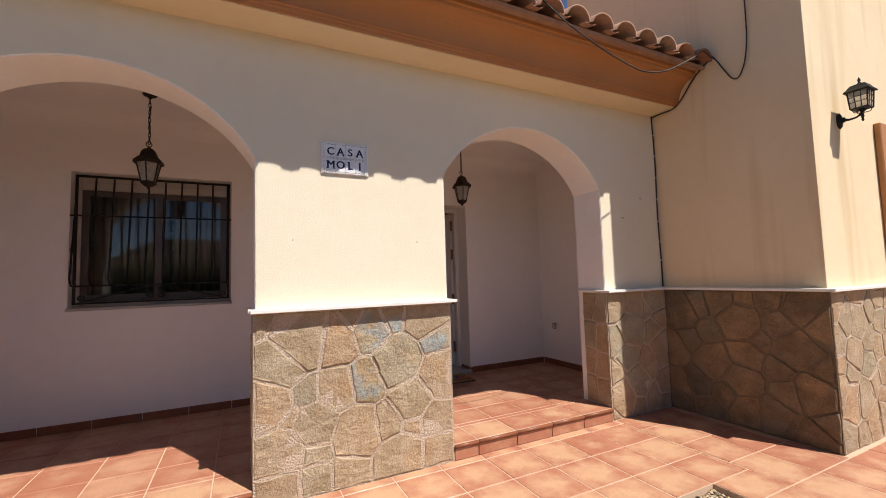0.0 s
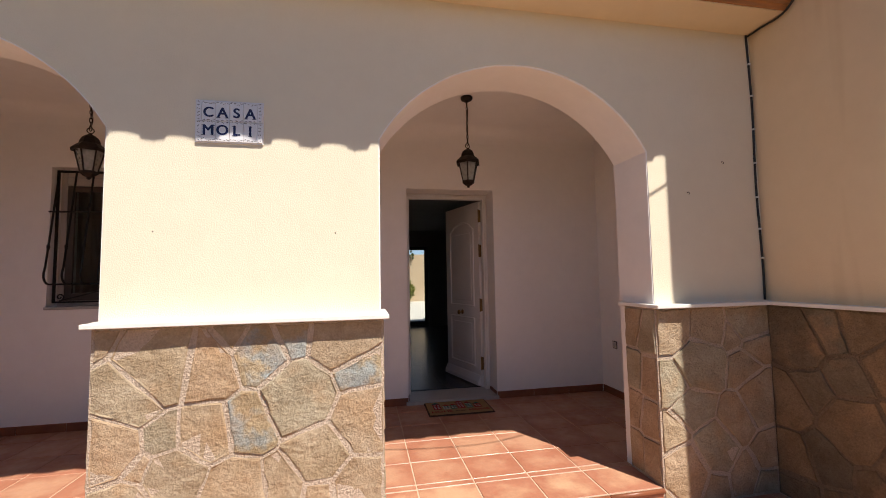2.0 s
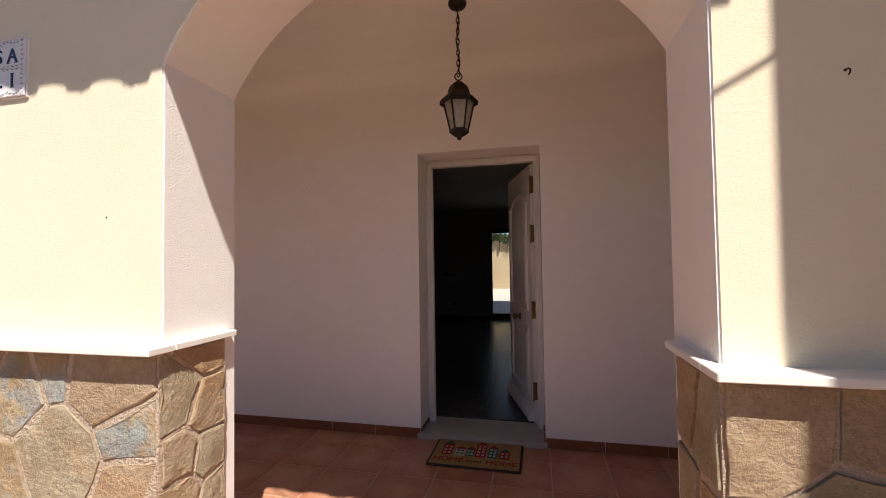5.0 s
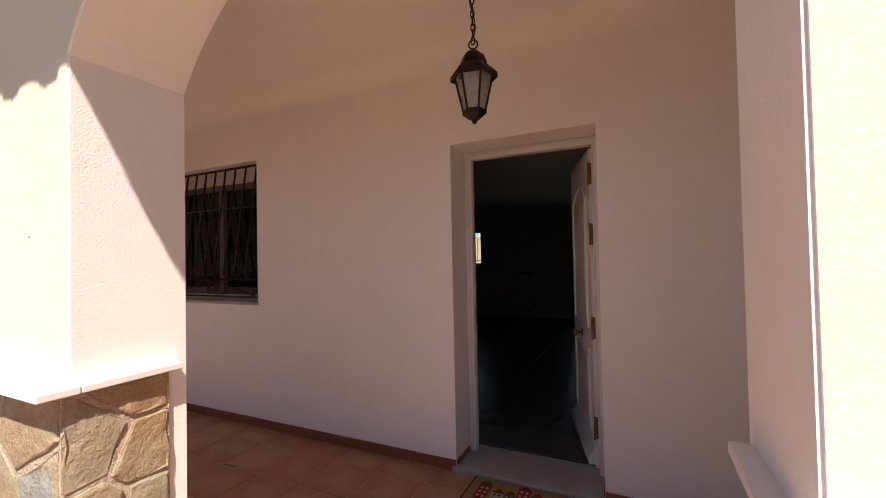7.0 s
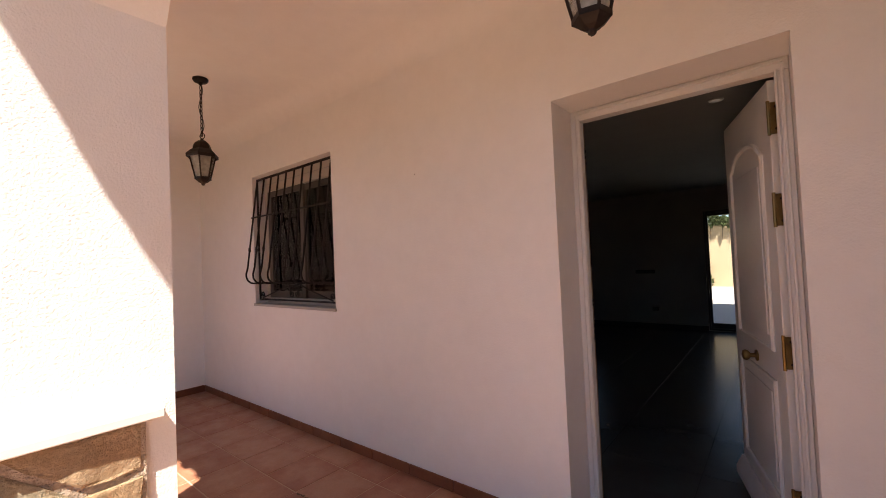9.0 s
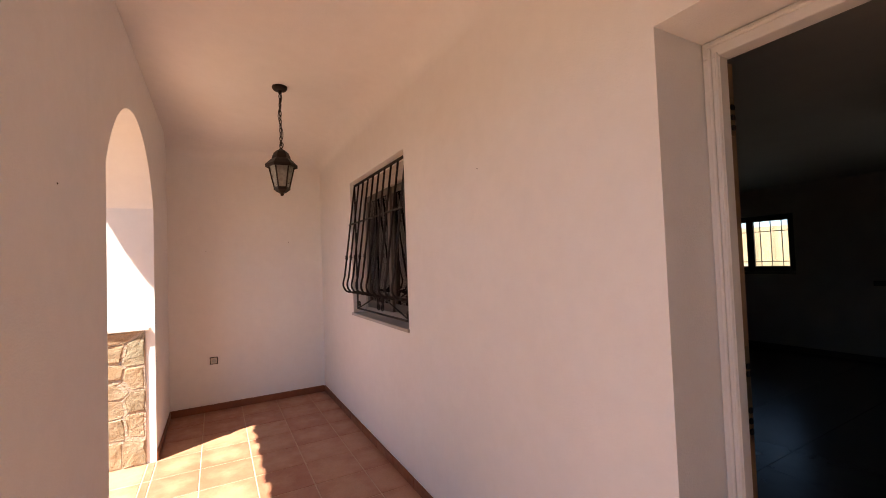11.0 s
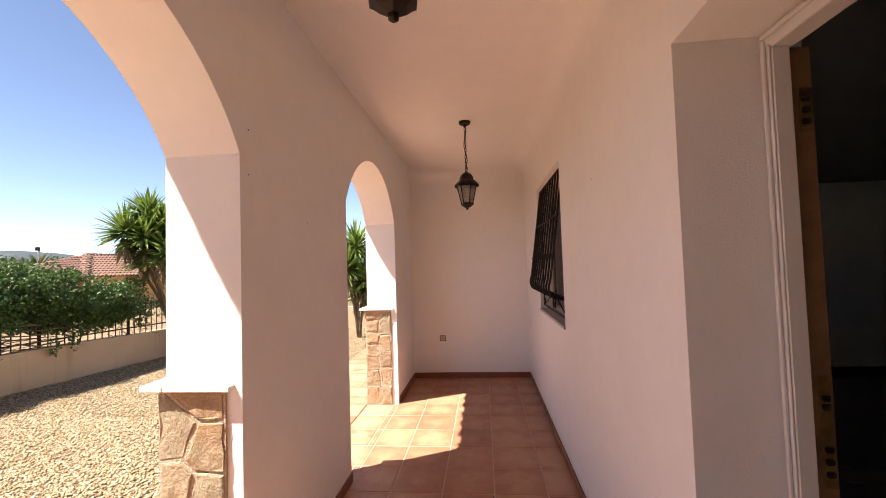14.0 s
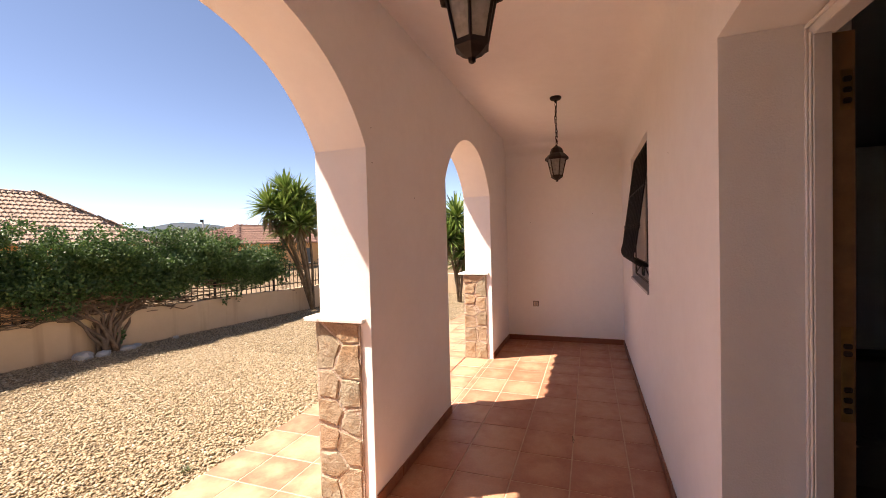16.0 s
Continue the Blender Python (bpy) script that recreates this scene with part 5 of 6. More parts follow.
def blade(bm, base, way, length, width, droop, rr):
    """One sword leaf, folded along its middle."""
    d = Vector(way).normalized()
    side = d.cross(Vector((0, 0, 1)))
    side = side.normalized() if side.length > 0.05 else Vector((1, 0, 0))
    p, prev = Vector(base), None
    for k, w in enumerate((0.55, 1.0, 0.75, 0.0)):
        nrm = side.cross(d).normalized()
        row = [bm.verts.new(p - side * width * w / 2 + nrm * width * w * 0.22), bm.verts.new(p), bm.verts.new(p + side * width * w / 2 + nrm * width * w * 0.22)] if w > 0 else [bm.verts.new(p)]
        if prev:
            if len(row) == 3:
                bm.faces.new((prev[0], prev[1], row[1], row[0]))
                bm.faces.new((prev[1], prev[2], row[2], row[1]))
            else:
                bm.faces.new((prev[0], prev[1], row[0]))
                bm.faces.new((prev[1], prev[2], row[0]))
        prev = row
        p = p + d * length / 3
        d = (d + Vector((0, 0, -droop))).normalized()


def yucca(at, heads, seed, label):
    e = thing("yucca_tree", label, "yucca", "yuccas", pose(*at))
    rr = random.Random(seed)
    tb = bmesh.new()
    green, dry = bmesh.new(), bmesh.new()
    for (x, y, z), size in heads:
        mid = Vector((x * 0.45 + rr.uniform(-0.05, 0.05), y * 0.45, z * 0.5))
        tube(tb, [(0, 0, -0.05), tuple(mid * 0.5), tuple(mid), (x * 0.85, y * 0.85, z * 0.8), (x, y, z + 0.05)], [0.055, 0.036, 0.032, 0.030, 0.030], 8)
        for i in range(210):
            el = math.asin(rr.uniform(-0.45, 1.0))
            az = rr.uniform(0, math.tau)
            d = (math.cos(el) * math.cos(az), math.cos(el) * math.sin(az), math.sin(el))
            blade(green, (x + d[0] * 0.05, y + d[1] * 0.05, z + 0.10 * d[2]), d, size * rr.uniform(0.75, 1.1), 0.055, rr.uniform(0.02, 0.16), rr)
        for i in range(26):
            az = rr.uniform(0, math.tau)
            zz = z - rr.uniform(0.05, 0.30)
            d = (math.cos(az) * 0.6, math.sin(az) * 0.6, rr.uniform(-1.2, -0.3))
            blade(dry, (x + 0.04 * d[0], y + 0.04 * d[1], zz), d, size * rr.uniform(0.55, 0.9), 0.045, 0.25, rr)
    part("trunk", tb, BARK, e, "", True)
    part("crown", green, YLEAF, e, "spiky green sword leaves")
    part("dry_skirt", dry, YDRY, e, "dry hanging leaves")


yucca((-5.35, -2.36, -0.02), [((0.50, 0.0, 2.80), 0.62), ((0.88, -0.1, 2.50), 0.6), ((0.30, 0.2, 2.38), 0.58), ((0.75, 0.25, 2.18), 0.58), ((0.10, -0.2, 2.58), 0.6), ((0.60, -0.25, 2.10), 0.56), ((0.98, -0.42, 2.62), 0.58), ((0.66, -0.18, 2.98), 0.56)], 3, "tall spiky green yucca tree beside the garden wall")
yucca((-7.2, 1.08, -0.02), [((0.1, 0.0, 2.30), 0.72), ((-0.3, -0.3, 2.0), 0.7), ((0.25, -0.2, 1.75), 0.7), ((0.1, 0.25, 1.45), 0.66), ((-0.2, 0.1, 1.15), 0.6)], 6, "spiky green yucca tree beyond the gravel")


def rock(x, y, s, seed):
    e = thing("garden_rock", "rough grey stone at the foot of the garden wall", "rock", "garden rocks", GARDEN_TURN @ pose(x, y, 0.0, 0, 0, seed * 47))
    bm = bmesh.new()
    bmesh.ops.create_icosphere(bm, subdivisions=2, radius=1)
    for v in bm.verts:
        k = 1 + 0.35 * noise.noise(v.co * 1.6 + Vector((seed * 3.1, 0, 0)))
        v.co = Vector((v.co.x * s * k * 1.3, v.co.y * s * k, max(v.co.z * s * k * 0.6 + s * 0.25, -0.02)))
    part("stone_body", bm, SILLSTONE, e)


for i, (x, y, s) in enumerate(((-0.78, -2.36, 0.10), (-0.55, -2.44, 0.13), (-1.15, -2.42, 0.09), (-1.32, -2.50, 0.07), (-2.0, -2.52, 0.05))):
    rock(x, y, s, i + 1)
e = thing("weed", "small green weed in the gravel", "weed", "", pose(1.35, 1.52, 0.0))
tb = bmesh.new()
wr = random.Random(12)
for i in range(26):
    az = wr.uniform(0, math.tau)
    blade(tb, (wr.uniform(-0.03, 0.03), wr.uniform(-0.03, 0.03), 0), (math.cos(az), math.sin(az), wr.uniform(0.6, 2.2)), wr.uniform(0.04, 0.09), 0.008, 0.3, wr)
part("blades", tb, TREELEAF, e)


# ---- beyond the garden ----
def tiled_slope(bm, o, u, v, keep, length, depth, pitch, course, r):
    """Barrel tiles on a roof plane: o at the eave, u along it, v up the slope; keep(a, b) says which stay."""
    u, v = Vector(u).normalized(), Vector(v).normalized()
    n = u.cross(v).normalized()
    for j in range(int(depth / course) + 1):
        for i in range(int(length / pitch) + 1):
            a, b = i * pitch, j * course
            if not keep(a, b):
                continue
            rows = []
            for bb, rr, lift in ((b - 0.03, r, 0.03), (b + course, r * 0.85, 0.0)):
                c = Vector(o) + u * a + v * bb + n * lift
                rows.append([bm.verts.new(c + u * rr * math.cos(t) + n * rr * 0.8 * math.sin(t)) for t in np.linspace(0, math.pi, 5)])
            for k in range(4):
                bm.faces.new((rows[0][k], rows[0][k + 1], rows[1][k + 1], rows[1][k]))
            bm.faces.new(list(reversed(rows[0])))


def neighbour_house(name_label, x0, x1, y0, y1, eave, ridge, wallmat, roofmat, pitch, base=-0.1):
    """A hip-roofed house with its ridge along x."""
    e = thing("neighbour_house", name_label, "house", "neighbouring houses")
    part("wall", boxed(x0 + 0.35, x1 - 0.35, y0 + 0.35, y1 - 0.35, base, eave), wallmat, e)
    half = (y1 - y0) / 2
    ym = (y0 + y1) / 2
    bm = bmesh.new()
    c = [bm.verts.new(p) for p in ((x0, y0, eave), (x1, y0, eave), (x1, y1, eave), (x0, y1, eave), (x0 + half, ym, ridge), (x1 - half, ym, ridge))]
    for f in ((0, 1, 5, 4), (1, 2, 5), (2, 3, 4, 5), (3, 0, 4), (3, 2, 1, 0)):
        bm.faces.new([c[i] for i in f])
    roof_ob = part("roof", bm, roofmat, e)
    s = math.hypot(half, ridge - eave)
    tiles = bmesh.new()
    rise = (ridge - eave) / half
    L, D = x1 - x0, y1 - y0
    course = pitch * 1.6
    tiled_slope(tiles, (x1, y1, eave + 0.02), (-1, 0, 0), (0, -1, rise), lambda a, b: min(a, L - a) > b * half / s - 0.1, L, s, pitch, course, pitch * 0.42)
    tiled_slope(tiles, (x0, y1, eave + 0.02), (0, -1, 0), (1, 0, rise), lambda a, b: min(a, D - a) > b * half / s - 0.1, D, s, pitch, course, pitch * 0.42)
    tiled_slope(tiles, (x1, y0, eave + 0.02), (0, 1, 0), (-1, 0, rise), lambda a, b: min(a, D - a) > b * half / s - 0.1, D, s, pitch, course, pitch * 0.42)
    bmesh.ops.recalc_face_normals(tiles, faces=tiles.faces)
    t = part("roof_tiles", tiles, roofmat, roof_ob, "rows of clay barrel tiles")
    t["kind"] = "stuff"
    caps = bmesh.new()
    for a, b in (((x0 + half, ym, ridge), (x1 - half, ym, ridge)), ((x0 + half, ym, ridge), (x0, y1, eave)), ((x1 - half, ym, ridge), (x1, y1, eave)), ((x0 + half, ym, ridge), (x0, y0, eave))):
        a, b = Vector(a), Vector(b)
        n = int((b - a).length / 0.4)
        for i in range(n):
            tube(caps, [a.lerp(b, i / n) + Vector((0, 0, 0.03)), a.lerp(b, (i + 1.1) / n) + Vector((0, 0, 0.05))], [pitch * 0.42, pitch * 0.5], 7)
    part("ridge_tiles", caps, roofmat, roof_ob)
    for i in range(3):
        wx = x0 + 1.0 + i * (x1 - x0 - 2.0) / 2
        w = part("window", boxed(wx - 0.45, wx + 0.45, y1 - 0.37, y1 - 0.33, eave - 1.5, eave - 0.4), DARKFRAME, e)
        part("sill", boxed(wx - 0.5, wx + 0.5, y1 - 0.33, y1 - 0.25, eave - 1.56, eave - 1.5), MARBLE, w)
    return e


neighbour_house("pale tiled hip roof of the neighbouring house", -4.80, 7.6, -10.9, -7.2, 1.85, 3.17, ORANGEWALL, ROOFPALE, 0.115)
neighbour_house("red tiled hip roof of a low orange house", -29.5, -15.6, -22.5, -15.6, 1.75, 3.05, ORANGEWALL, ROOFRED, 0.24)
neighbour_house("far house with a red tiled roof", -64, -52, -40, -31, 1.2, 2.9, GWALL, ROOFRED, 0.5)


def street_pole():
    e = thing("street_pole", "tall grey pole with a small dark box on top", "pole", "", pose(-22.2, -26.0, -0.1))
    part("pole", tube(bmesh.new(), [(0, 0, 0), (0, 0, 4.0)], [0.07, 0.045], 8), SILLSTONE, e)
    part("box", boxed(-0.05, 0.24, -0.06, 0.06, 3.78, 4.02, 0.02), BLACK, e)
    part("bracket", boxed(-0.03, 0.03, -0.09, 0.09, 3.6, 3.78, 0.01), SILLSTONE, e)


street_pole()


def tree(x, y, h, r, seed, mat=None):
    e = thing("distant_tree", "olive green tree beyond the garden", "tree", "distant trees", pose(x, y, -0.1))
    rs = np.random.RandomState(seed)
    rr = random.Random(seed)
    tb = bmesh.new()
    tube(tb, [(0, 0, 0), (0.1, 0, h * 0.3), (0, 0.1, h * 0.6)], [0.14, 0.10, 0.05], 7)
    pts = []
    for i in range(16):
        c = (rr.gauss(0, r * 0.45), rr.gauss(0, r * 0.45), h * rr.uniform(0.45, 0.95))
        tube(tb, [(0, 0, h * 0.3), (c[0] * 0.5, c[1] * 0.5, (h * 0.3 + c[2]) / 2), c], [0.05, 0.035, 0.015], 5)
        pts.append(blob(rs, 160, c, (r * 0.42, r * 0.42, h * 0.14)))
    part("trunk", tb, BARK, e, "", True)
    foliage("crown", np.concatenate(pts), 0.17, mat or TREELEAF, e, seed)


for i, (x, y, h, r) in enumerate(((-15.0, -18.5, 2.45, 2.0), (-18.0, -23.0, 3.2, 2.4), (-13.0, -17.5, 2.3, 1.6), (-27.0, -30.0, 3.4, 3.0), (-11.2, -16.0, 2.2, 1.5), (-36.0, -34.0, 3.5, 3.0), (-34.0, -14.0, 3.3, 2.6))):
    tree(x, y, h, r, 40 + i)


def palm(x, y, h, seed):
    e = thing("distant_palm", "small palm tree beyond the garden", "palm tree", "", pose(x, y, -0.1))
    rr = random.Random(seed)
    part("trunk", tube(bmesh.new(), [(0, 0, 0), (0.1, 0, h * 0.5), (0, 0, h)], [0.16, 0.13, 0.12], 8), BARK, e, "", True)
    bm = bmesh.new()
    for i in range(70):
        az, el = rr.uniform(0, math.tau), rr.uniform(-0.3, 1.3)
        blade(bm, (0, 0, h), (math.cos(az) * math.cos(el), math.sin(az) * math.cos(el), math.sin(el)), rr.uniform(1.0, 1.4), 0.13, 0.22, rr)
    part("crown", bm, TREELEAF, e)


palm(-19.3, -22.6, 2.35, 2)


def hills():
    bm = bmesh.new()
    n = 160
    rows = []
    for j in range(8):
        row = []
        for i in range(n):
            a = math.radians(165 + 130 * i / (n - 1))
            d = 1500 + j * 120
            h = (14 + 26 * noise.noise((a * 5.0, 1.3, 0)) + 12 * noise.noise((a * 15.0, 2.7, j * 0.2)) + 22 * math.exp(-((math.degrees(a) - 229.5) / 5.0) ** 2)) * math.sin(math.pi * min(j, 5) / 10)
            row.append(bm.verts.new((d * math.cos(a), d * math.sin(a), -2 + max(h, 0) * 3.0)))
        rows.append(row)
    for a, b in zip(rows, rows[1:]):
        for i in range(n - 1):
            bm.faces.new((a[i], a[i + 1], b[i + 1], b[i]))
    structure("backdrop_hills", bm, HILL, "hazy blue grey hills on the horizon", "hills", True)


hills()

# ---- yard behind the house ----
bm = bmesh.new()
a = [bm.verts.new(p) for p in ((-9, ROOM_Y + 0.25, 0.12), (9, ROOM_Y + 0.25, 0.12), (9, 18.0, 0.46), (-9, 18.0, 0.46))]
b = [bm.verts.new((v.co.x, v.co.y, -0.12)) for v in a]
bm.faces.new(a), bm.faces.new(list(reversed(b)))
for i in range(4):
    bm.faces.new((a[(i + 1) % 4], a[i], b[i], b[(i + 1) % 4]))
structure("floor_yard", bm, WHITEGRAVEL, "white gravel yard behind the house", "gravel")
structure("yard_wall", boxed(-9.0, 9.0, 18.0, 18.2, -0.1, 2.45), GWALL, "ochre rendered wall at the back of the yard", "wall")
rs = np.random.RandomState(77)
e = thing("trailing_plant", "green plant trailing over the yard wall", "plant")
pts = [blob(rs, 260, (x, 17.95, 2.45 + 0.12 * math.sin(x * 2.0)), (0.5, 0.25, 0.26 + 0.12 * math.sin(x * 3.0))) for x in np.arange(-1.2, 3.2, 0.35)]
foliage("leaves", np.concatenate(pts), 0.10, TREELEAF, e, 4)
tb = bmesh.new()
for i in range(14):
    x = -1.0 + i * 0.3
    tube(tb, [(x, 17.98, 2.5), (x + 0.05, 17.94, 2.2), (x + 0.02, 17.96, 1.9)], 0.012, 5)
part("stem_cluster", tb, TRUNKDRY, e)
e = thing("yard_bush", "yellow green bush in the yard", "bush", "", pose(3.05, 17.2, 0.40))
tb = bmesh.new()
for i in range(9):
    az = i * 0.7
    tube(tb, [(0, 0, 0), (0.10 * math.cos(az), 0.10 * math.sin(az), 0.3), (0.28 * math.cos(az), 0.28 * math.sin(az), 0.65)], [0.02, 0.014, 0.006], 5)
part("stem_cluster", tb, TRUNKDRY, e)
foliage("leaves", blob(rs, 1500, (0, 0, 0.55), (0.38, 0.38, 0.42)), 0.075, BUSHLEAF, e, 6)
e = thing("yard_bush", "small green bush at the foot of the yard wall", "bush", "", pose(0.75, 17.6, 0.42))
part("stem_cluster", tube(bmesh.new(), [(0, 0, 0), (0.05, 0, 0.3)], 0.02, 5), TRUNKDRY, e)
foliage("leaves", blob(rs, 900, (0, 0, 0.28), (0.42, 0.3, 0.28)), 0.08, TREELEAF, e, 7)


# ---- pieces: stone cladding ----
def clip(poly, nx, ny, c):
    """The part of a polygon where nx * x + ny * y <= c."""
    out = []
    for i in range(len(poly)):
        p, q = poly[i], poly[(i + 1) % len(poly)]
        dp, dq = nx * p[0] + ny * p[1] - c, nx * q[0] + ny * q[1] - c
        if dp <= 0:
            out.append(p)
        if (dp < 0 < dq) or (dq < 0 < dp):
            t = dp / (dp - dq)
            out.append((p[0] + t * (q[0] - p[0]), p[1] + t * (q[1] - p[1])))
    return out


def cells(w, h, seeds):
    """Cells of a wall between stones of a place and a rough half size each."""
    for i, (sx, sy, sr) in enumerate(seeds):
        poly = [(0, 0), (w, 0), (w, h), (0, h)]
        for j, (tx, ty, tr) in enumerate(seeds):
            if i != j and poly:
                nx, ny = tx - sx, ty - sy
                poly = clip(poly, nx, ny, (tx * tx + ty * ty - tr * tr - sx * sx - sy * sy + sr * sr) / 2)
        if len(poly) >= 3:
            yield i, poly


def stone_mesh(poly, joint, height, rr, w, h):
    """A stone from its outline: uneven edges, a rounded shoulder and a split face. Its own origin is its middle."""
    inner = poly
    for k in range(len(poly)):
        p, q = poly[k], poly[(k + 1) % len(poly)]
        ex, ey = q[0] - p[0], q[1] - p[1]
        ln = math.hypot(ex, ey)
        if ln < 1e-6:
            continue
        nx, ny = ey / ln, -ex / ln
        inner = clip(inner, nx, ny, nx * p[0] + ny * p[1] - joint * rr.uniform(0.5, 1.6))
        if len(inner) < 3:
            return None
    ring = []
    for k in range(len(inner)):
        p, q = inner[k], inner[(k + 1) % len(inner)]
        ln = math.hypot(q[0] - p[0], q[1] - p[1])
        n = max(1, min(4, int(ln / 0.055)))
        for s in range(n):
            t = s / n
            j = min(0.006, ln * 0.08) if s else 0.002
            ring.append((p[0] + t * (q[0] - p[0]) + rr.uniform(-j, j), p[1] + t * (q[1] - p[1]) + rr.uniform(-j, j)))
    if len(ring) < 3:
        return None
    cx, cy = sum(p[0] for p in ring) / len(ring), sum(p[1] for p in ring) / len(ring)
    tilt = (rr.uniform(-0.03, 0.03), rr.uniform(-0.03, 0.03))
    bm = bmesh.new()
    low = [bm.verts.new((x - cx, y - cy, -0.004)) for x, y in ring]
    mid = [bm.verts.new(((x - cx) * (1 - 0.002 / max(0.04, abs(x - cx) + abs(y - cy))), (y - cy) * (1 - 0.002 / max(0.04, abs(x - cx) + abs(y - cy))), height * 0.8 + rr.uniform(-0.002, 0.002))) for x, y in ring]
    top = [bm.verts.new(((x - cx) * (1 - min(0.2, 0.010 / math.hypot(x - cx, y - cy))), (y - cy) * (1 - min(0.2, 0.010 / math.hypot(x - cx, y - cy))), height + (x - cx) * tilt[0] + (y - cy) * tilt[1] + rr.uniform(-0.003, 0.003))) for x, y in ring]
    mid_v = bm.verts.new((0, 0, height + rr.uniform(-0.002, 0.004)))
    n = len(ring)
    for i in range(n):
        j = (i + 1) % n
        bm.faces.new((low[i], low[j], mid[j], mid[i]))
        bm.faces.new((mid[i], mid[j], top[j], top[i]))
        bm.faces.new((top[i], top[j], mid_v))
    me = bpy.data.meshes.new("stone")
    bm.to_mesh(me)
    bm.free()
    return me, cx, cy


def scatter_seeds(w, h, gap, rr):
    seeds = []
    for _ in range(900):
        p = (rr.uniform(0.03, w - 0.03), rr.uniform(0.03, h - 0.03))
        g = gap * rr.uniform(0.7, 1.25)
        if all(math.hypot((p[0] - q[0]) * 0.9, p[1] - q[1]) > g for q in seeds):
            seeds.append(p)
    return [(x, z, gap * rr.uniform(0.2, 0.75)) for x, z in seeds]


def column_seeds(w, h, cols, step, rr):
    """Seeds for roughly squared stones in uneven columns."""
    out = []
    for c in range(cols):
        z = rr.uniform(0.3, 0.8) * step
        while z < h:
            out.append((w * (c + 0.5) / cols + rr.uniform(-0.02, 0.02), z, 0.0))
            z += step * rr.uniform(0.7, 1.35)
    return out


def cladding(parent, m, w, h, seeds, seed, blue=(), joint=0.0095, proud=0.9, stone=STONE):
    """Stones on the plane of m (its x along the wall, y up, z out of it)."""
    rr = random.Random(seed)
    for i, poly in cells(w, h, seeds):
        made = stone_mesh(poly, joint, proud * rr.uniform(0.003, 0.009), rr, w, h)
        if not made:
            continue
        me, cx, cy = made
        me.materials.append(STONE_BLUE if i in blue else stone)
        ob = new("stone", me)
        ob.parent = parent
        ob.matrix_world = m @ pose(cx, cy, 0)


ST = CAPZ - 0.002
plinth = structure("stone_plinth", boxed(A2[1] - 0.012, A1[0] + 0.012, YF - 0.022, YF + 0.0, GROUND - 0.02, ST), MORTAR, "rough sandstone cladding set in sandy mortar", "stone cladding")
part("mortar_bed", boxed(A1[0], A1[0] + 0.012, YF, 3.20, FLOOR - 0.02, ST), MORTAR, plinth)
part("mortar_bed", boxed(A2[1] - 0.012, A2[1], YF, 3.20, FLOOR - 0.02, ST), MORTAR, plinth)
part("mortar_bed", boxed(A1[1] - 0.012, A1[1], YF, 3.20, FLOOR - 0.02, ST), MORTAR, plinth)
part("mortar_bed", boxed(A1[1] - 0.012, XR - 0.022, YF - 0.022, YF, GROUND - 0.02, ST), MORTAR, plinth)
part("mortar_bed", boxed(XR - 0.022, XR, TOWER_Y - 0.022, YF, GROUND - 0.02, ST), MORTAR_SHADE, plinth)
part("mortar_bed", boxed(XR, 9.0, TOWER_Y - 0.022, TOWER_Y, GROUND - 0.02, ST), MORTAR, plinth)
part("mortar_bed", boxed(A2[0], A2[0] + 0.012, YF, 3.20, FLOOR - 0.02, ST), MORTAR, plinth)
part("mortar_bed", boxed(XL - 0.25, A2[0] + 0.012, YF - 0.022, YF, GROUND - 0.02, ST), MORTAR, plinth)

x0, z0 = A2[1] - 0.012, GROUND
PIER = [(0.14, 1.16, 0.08), (0.36, 1.06, 0.21), (0.61, 1.02, 0.15), (0.77, 1.15, 0.06), (0.87, 1.09, 0.14), (1.02, 1.16, 0.09), (1.27, 1.13, 0.15), (1.35, 0.97, 0.12), (0.26, 0.96, 0.19), (0.42, 0.72, 0.09),
        (0.62, 0.72, 0.14), (0.82, 0.75, 0.14), (1.07, 0.86, 0.2), (1.39, 0.72, 0.18), (1.17, 0.57, 0.17), (0.16, 0.69, 0.16), (0.32, 0.56, 0.06), (0.48, 0.5, 0.15), (0.76, 0.40, 0.18), (0.98, 0.43, 0.13),
        (1.17, 0.39, 0.08), (1.37, 0.40, 0.14), (0.24, 0.35, 0.16), (0.47, 0.32, 0.09), (0.48, 0.13, 0.12), (0.7, 0.14, 0.13), (1.06, 0.14, 0.19), (1.38, 0.14, 0.14), (0.24, 0.12, 0.14)]
pier_w = A1[0] + 0.012 - x0
cladding(plinth, pose(x0, YF - 0.022, z0, 90), pier_w, ST - z0, [(x - x0, z - z0, k) for x, z, k in PIER], 5, (4, 5, 7, 11), 0.0105, 0.8)
rr = random.Random(31)
yd = 3.20 - (YF - 0.022)
cladding(plinth, pose(A1[0] + 0.012, YF - 0.022, FLOOR, 90, 0, 90), yd, ST - FLOOR, column_seeds(yd, ST - FLOOR, 2, 0.19, rr), 6)
cladding(plinth, pose(A2[1] - 0.012, 3.20, FLOOR, 90, 0, -90), yd, ST - FLOOR, scatter_seeds(yd, ST - FLOOR, 0.17, rr), 7)
cladding(plinth, pose(A1[1] - 0.012, 3.20, FLOOR, 90, 0, -90), yd, ST - FLOOR, column_seeds(yd, ST - FLOOR, 2, 0.24, rr), 8, (), 0.010, 1.2)
cladding(plinth, pose(A2[0] + 0.012, YF - 0.022, FLOOR, 90, 0, 90), yd, ST - FLOOR, column_seeds(yd, ST - FLOOR, 2, 0.18, rr), 9)
w = XR - 0.022 - (A1[1] - 0.012)
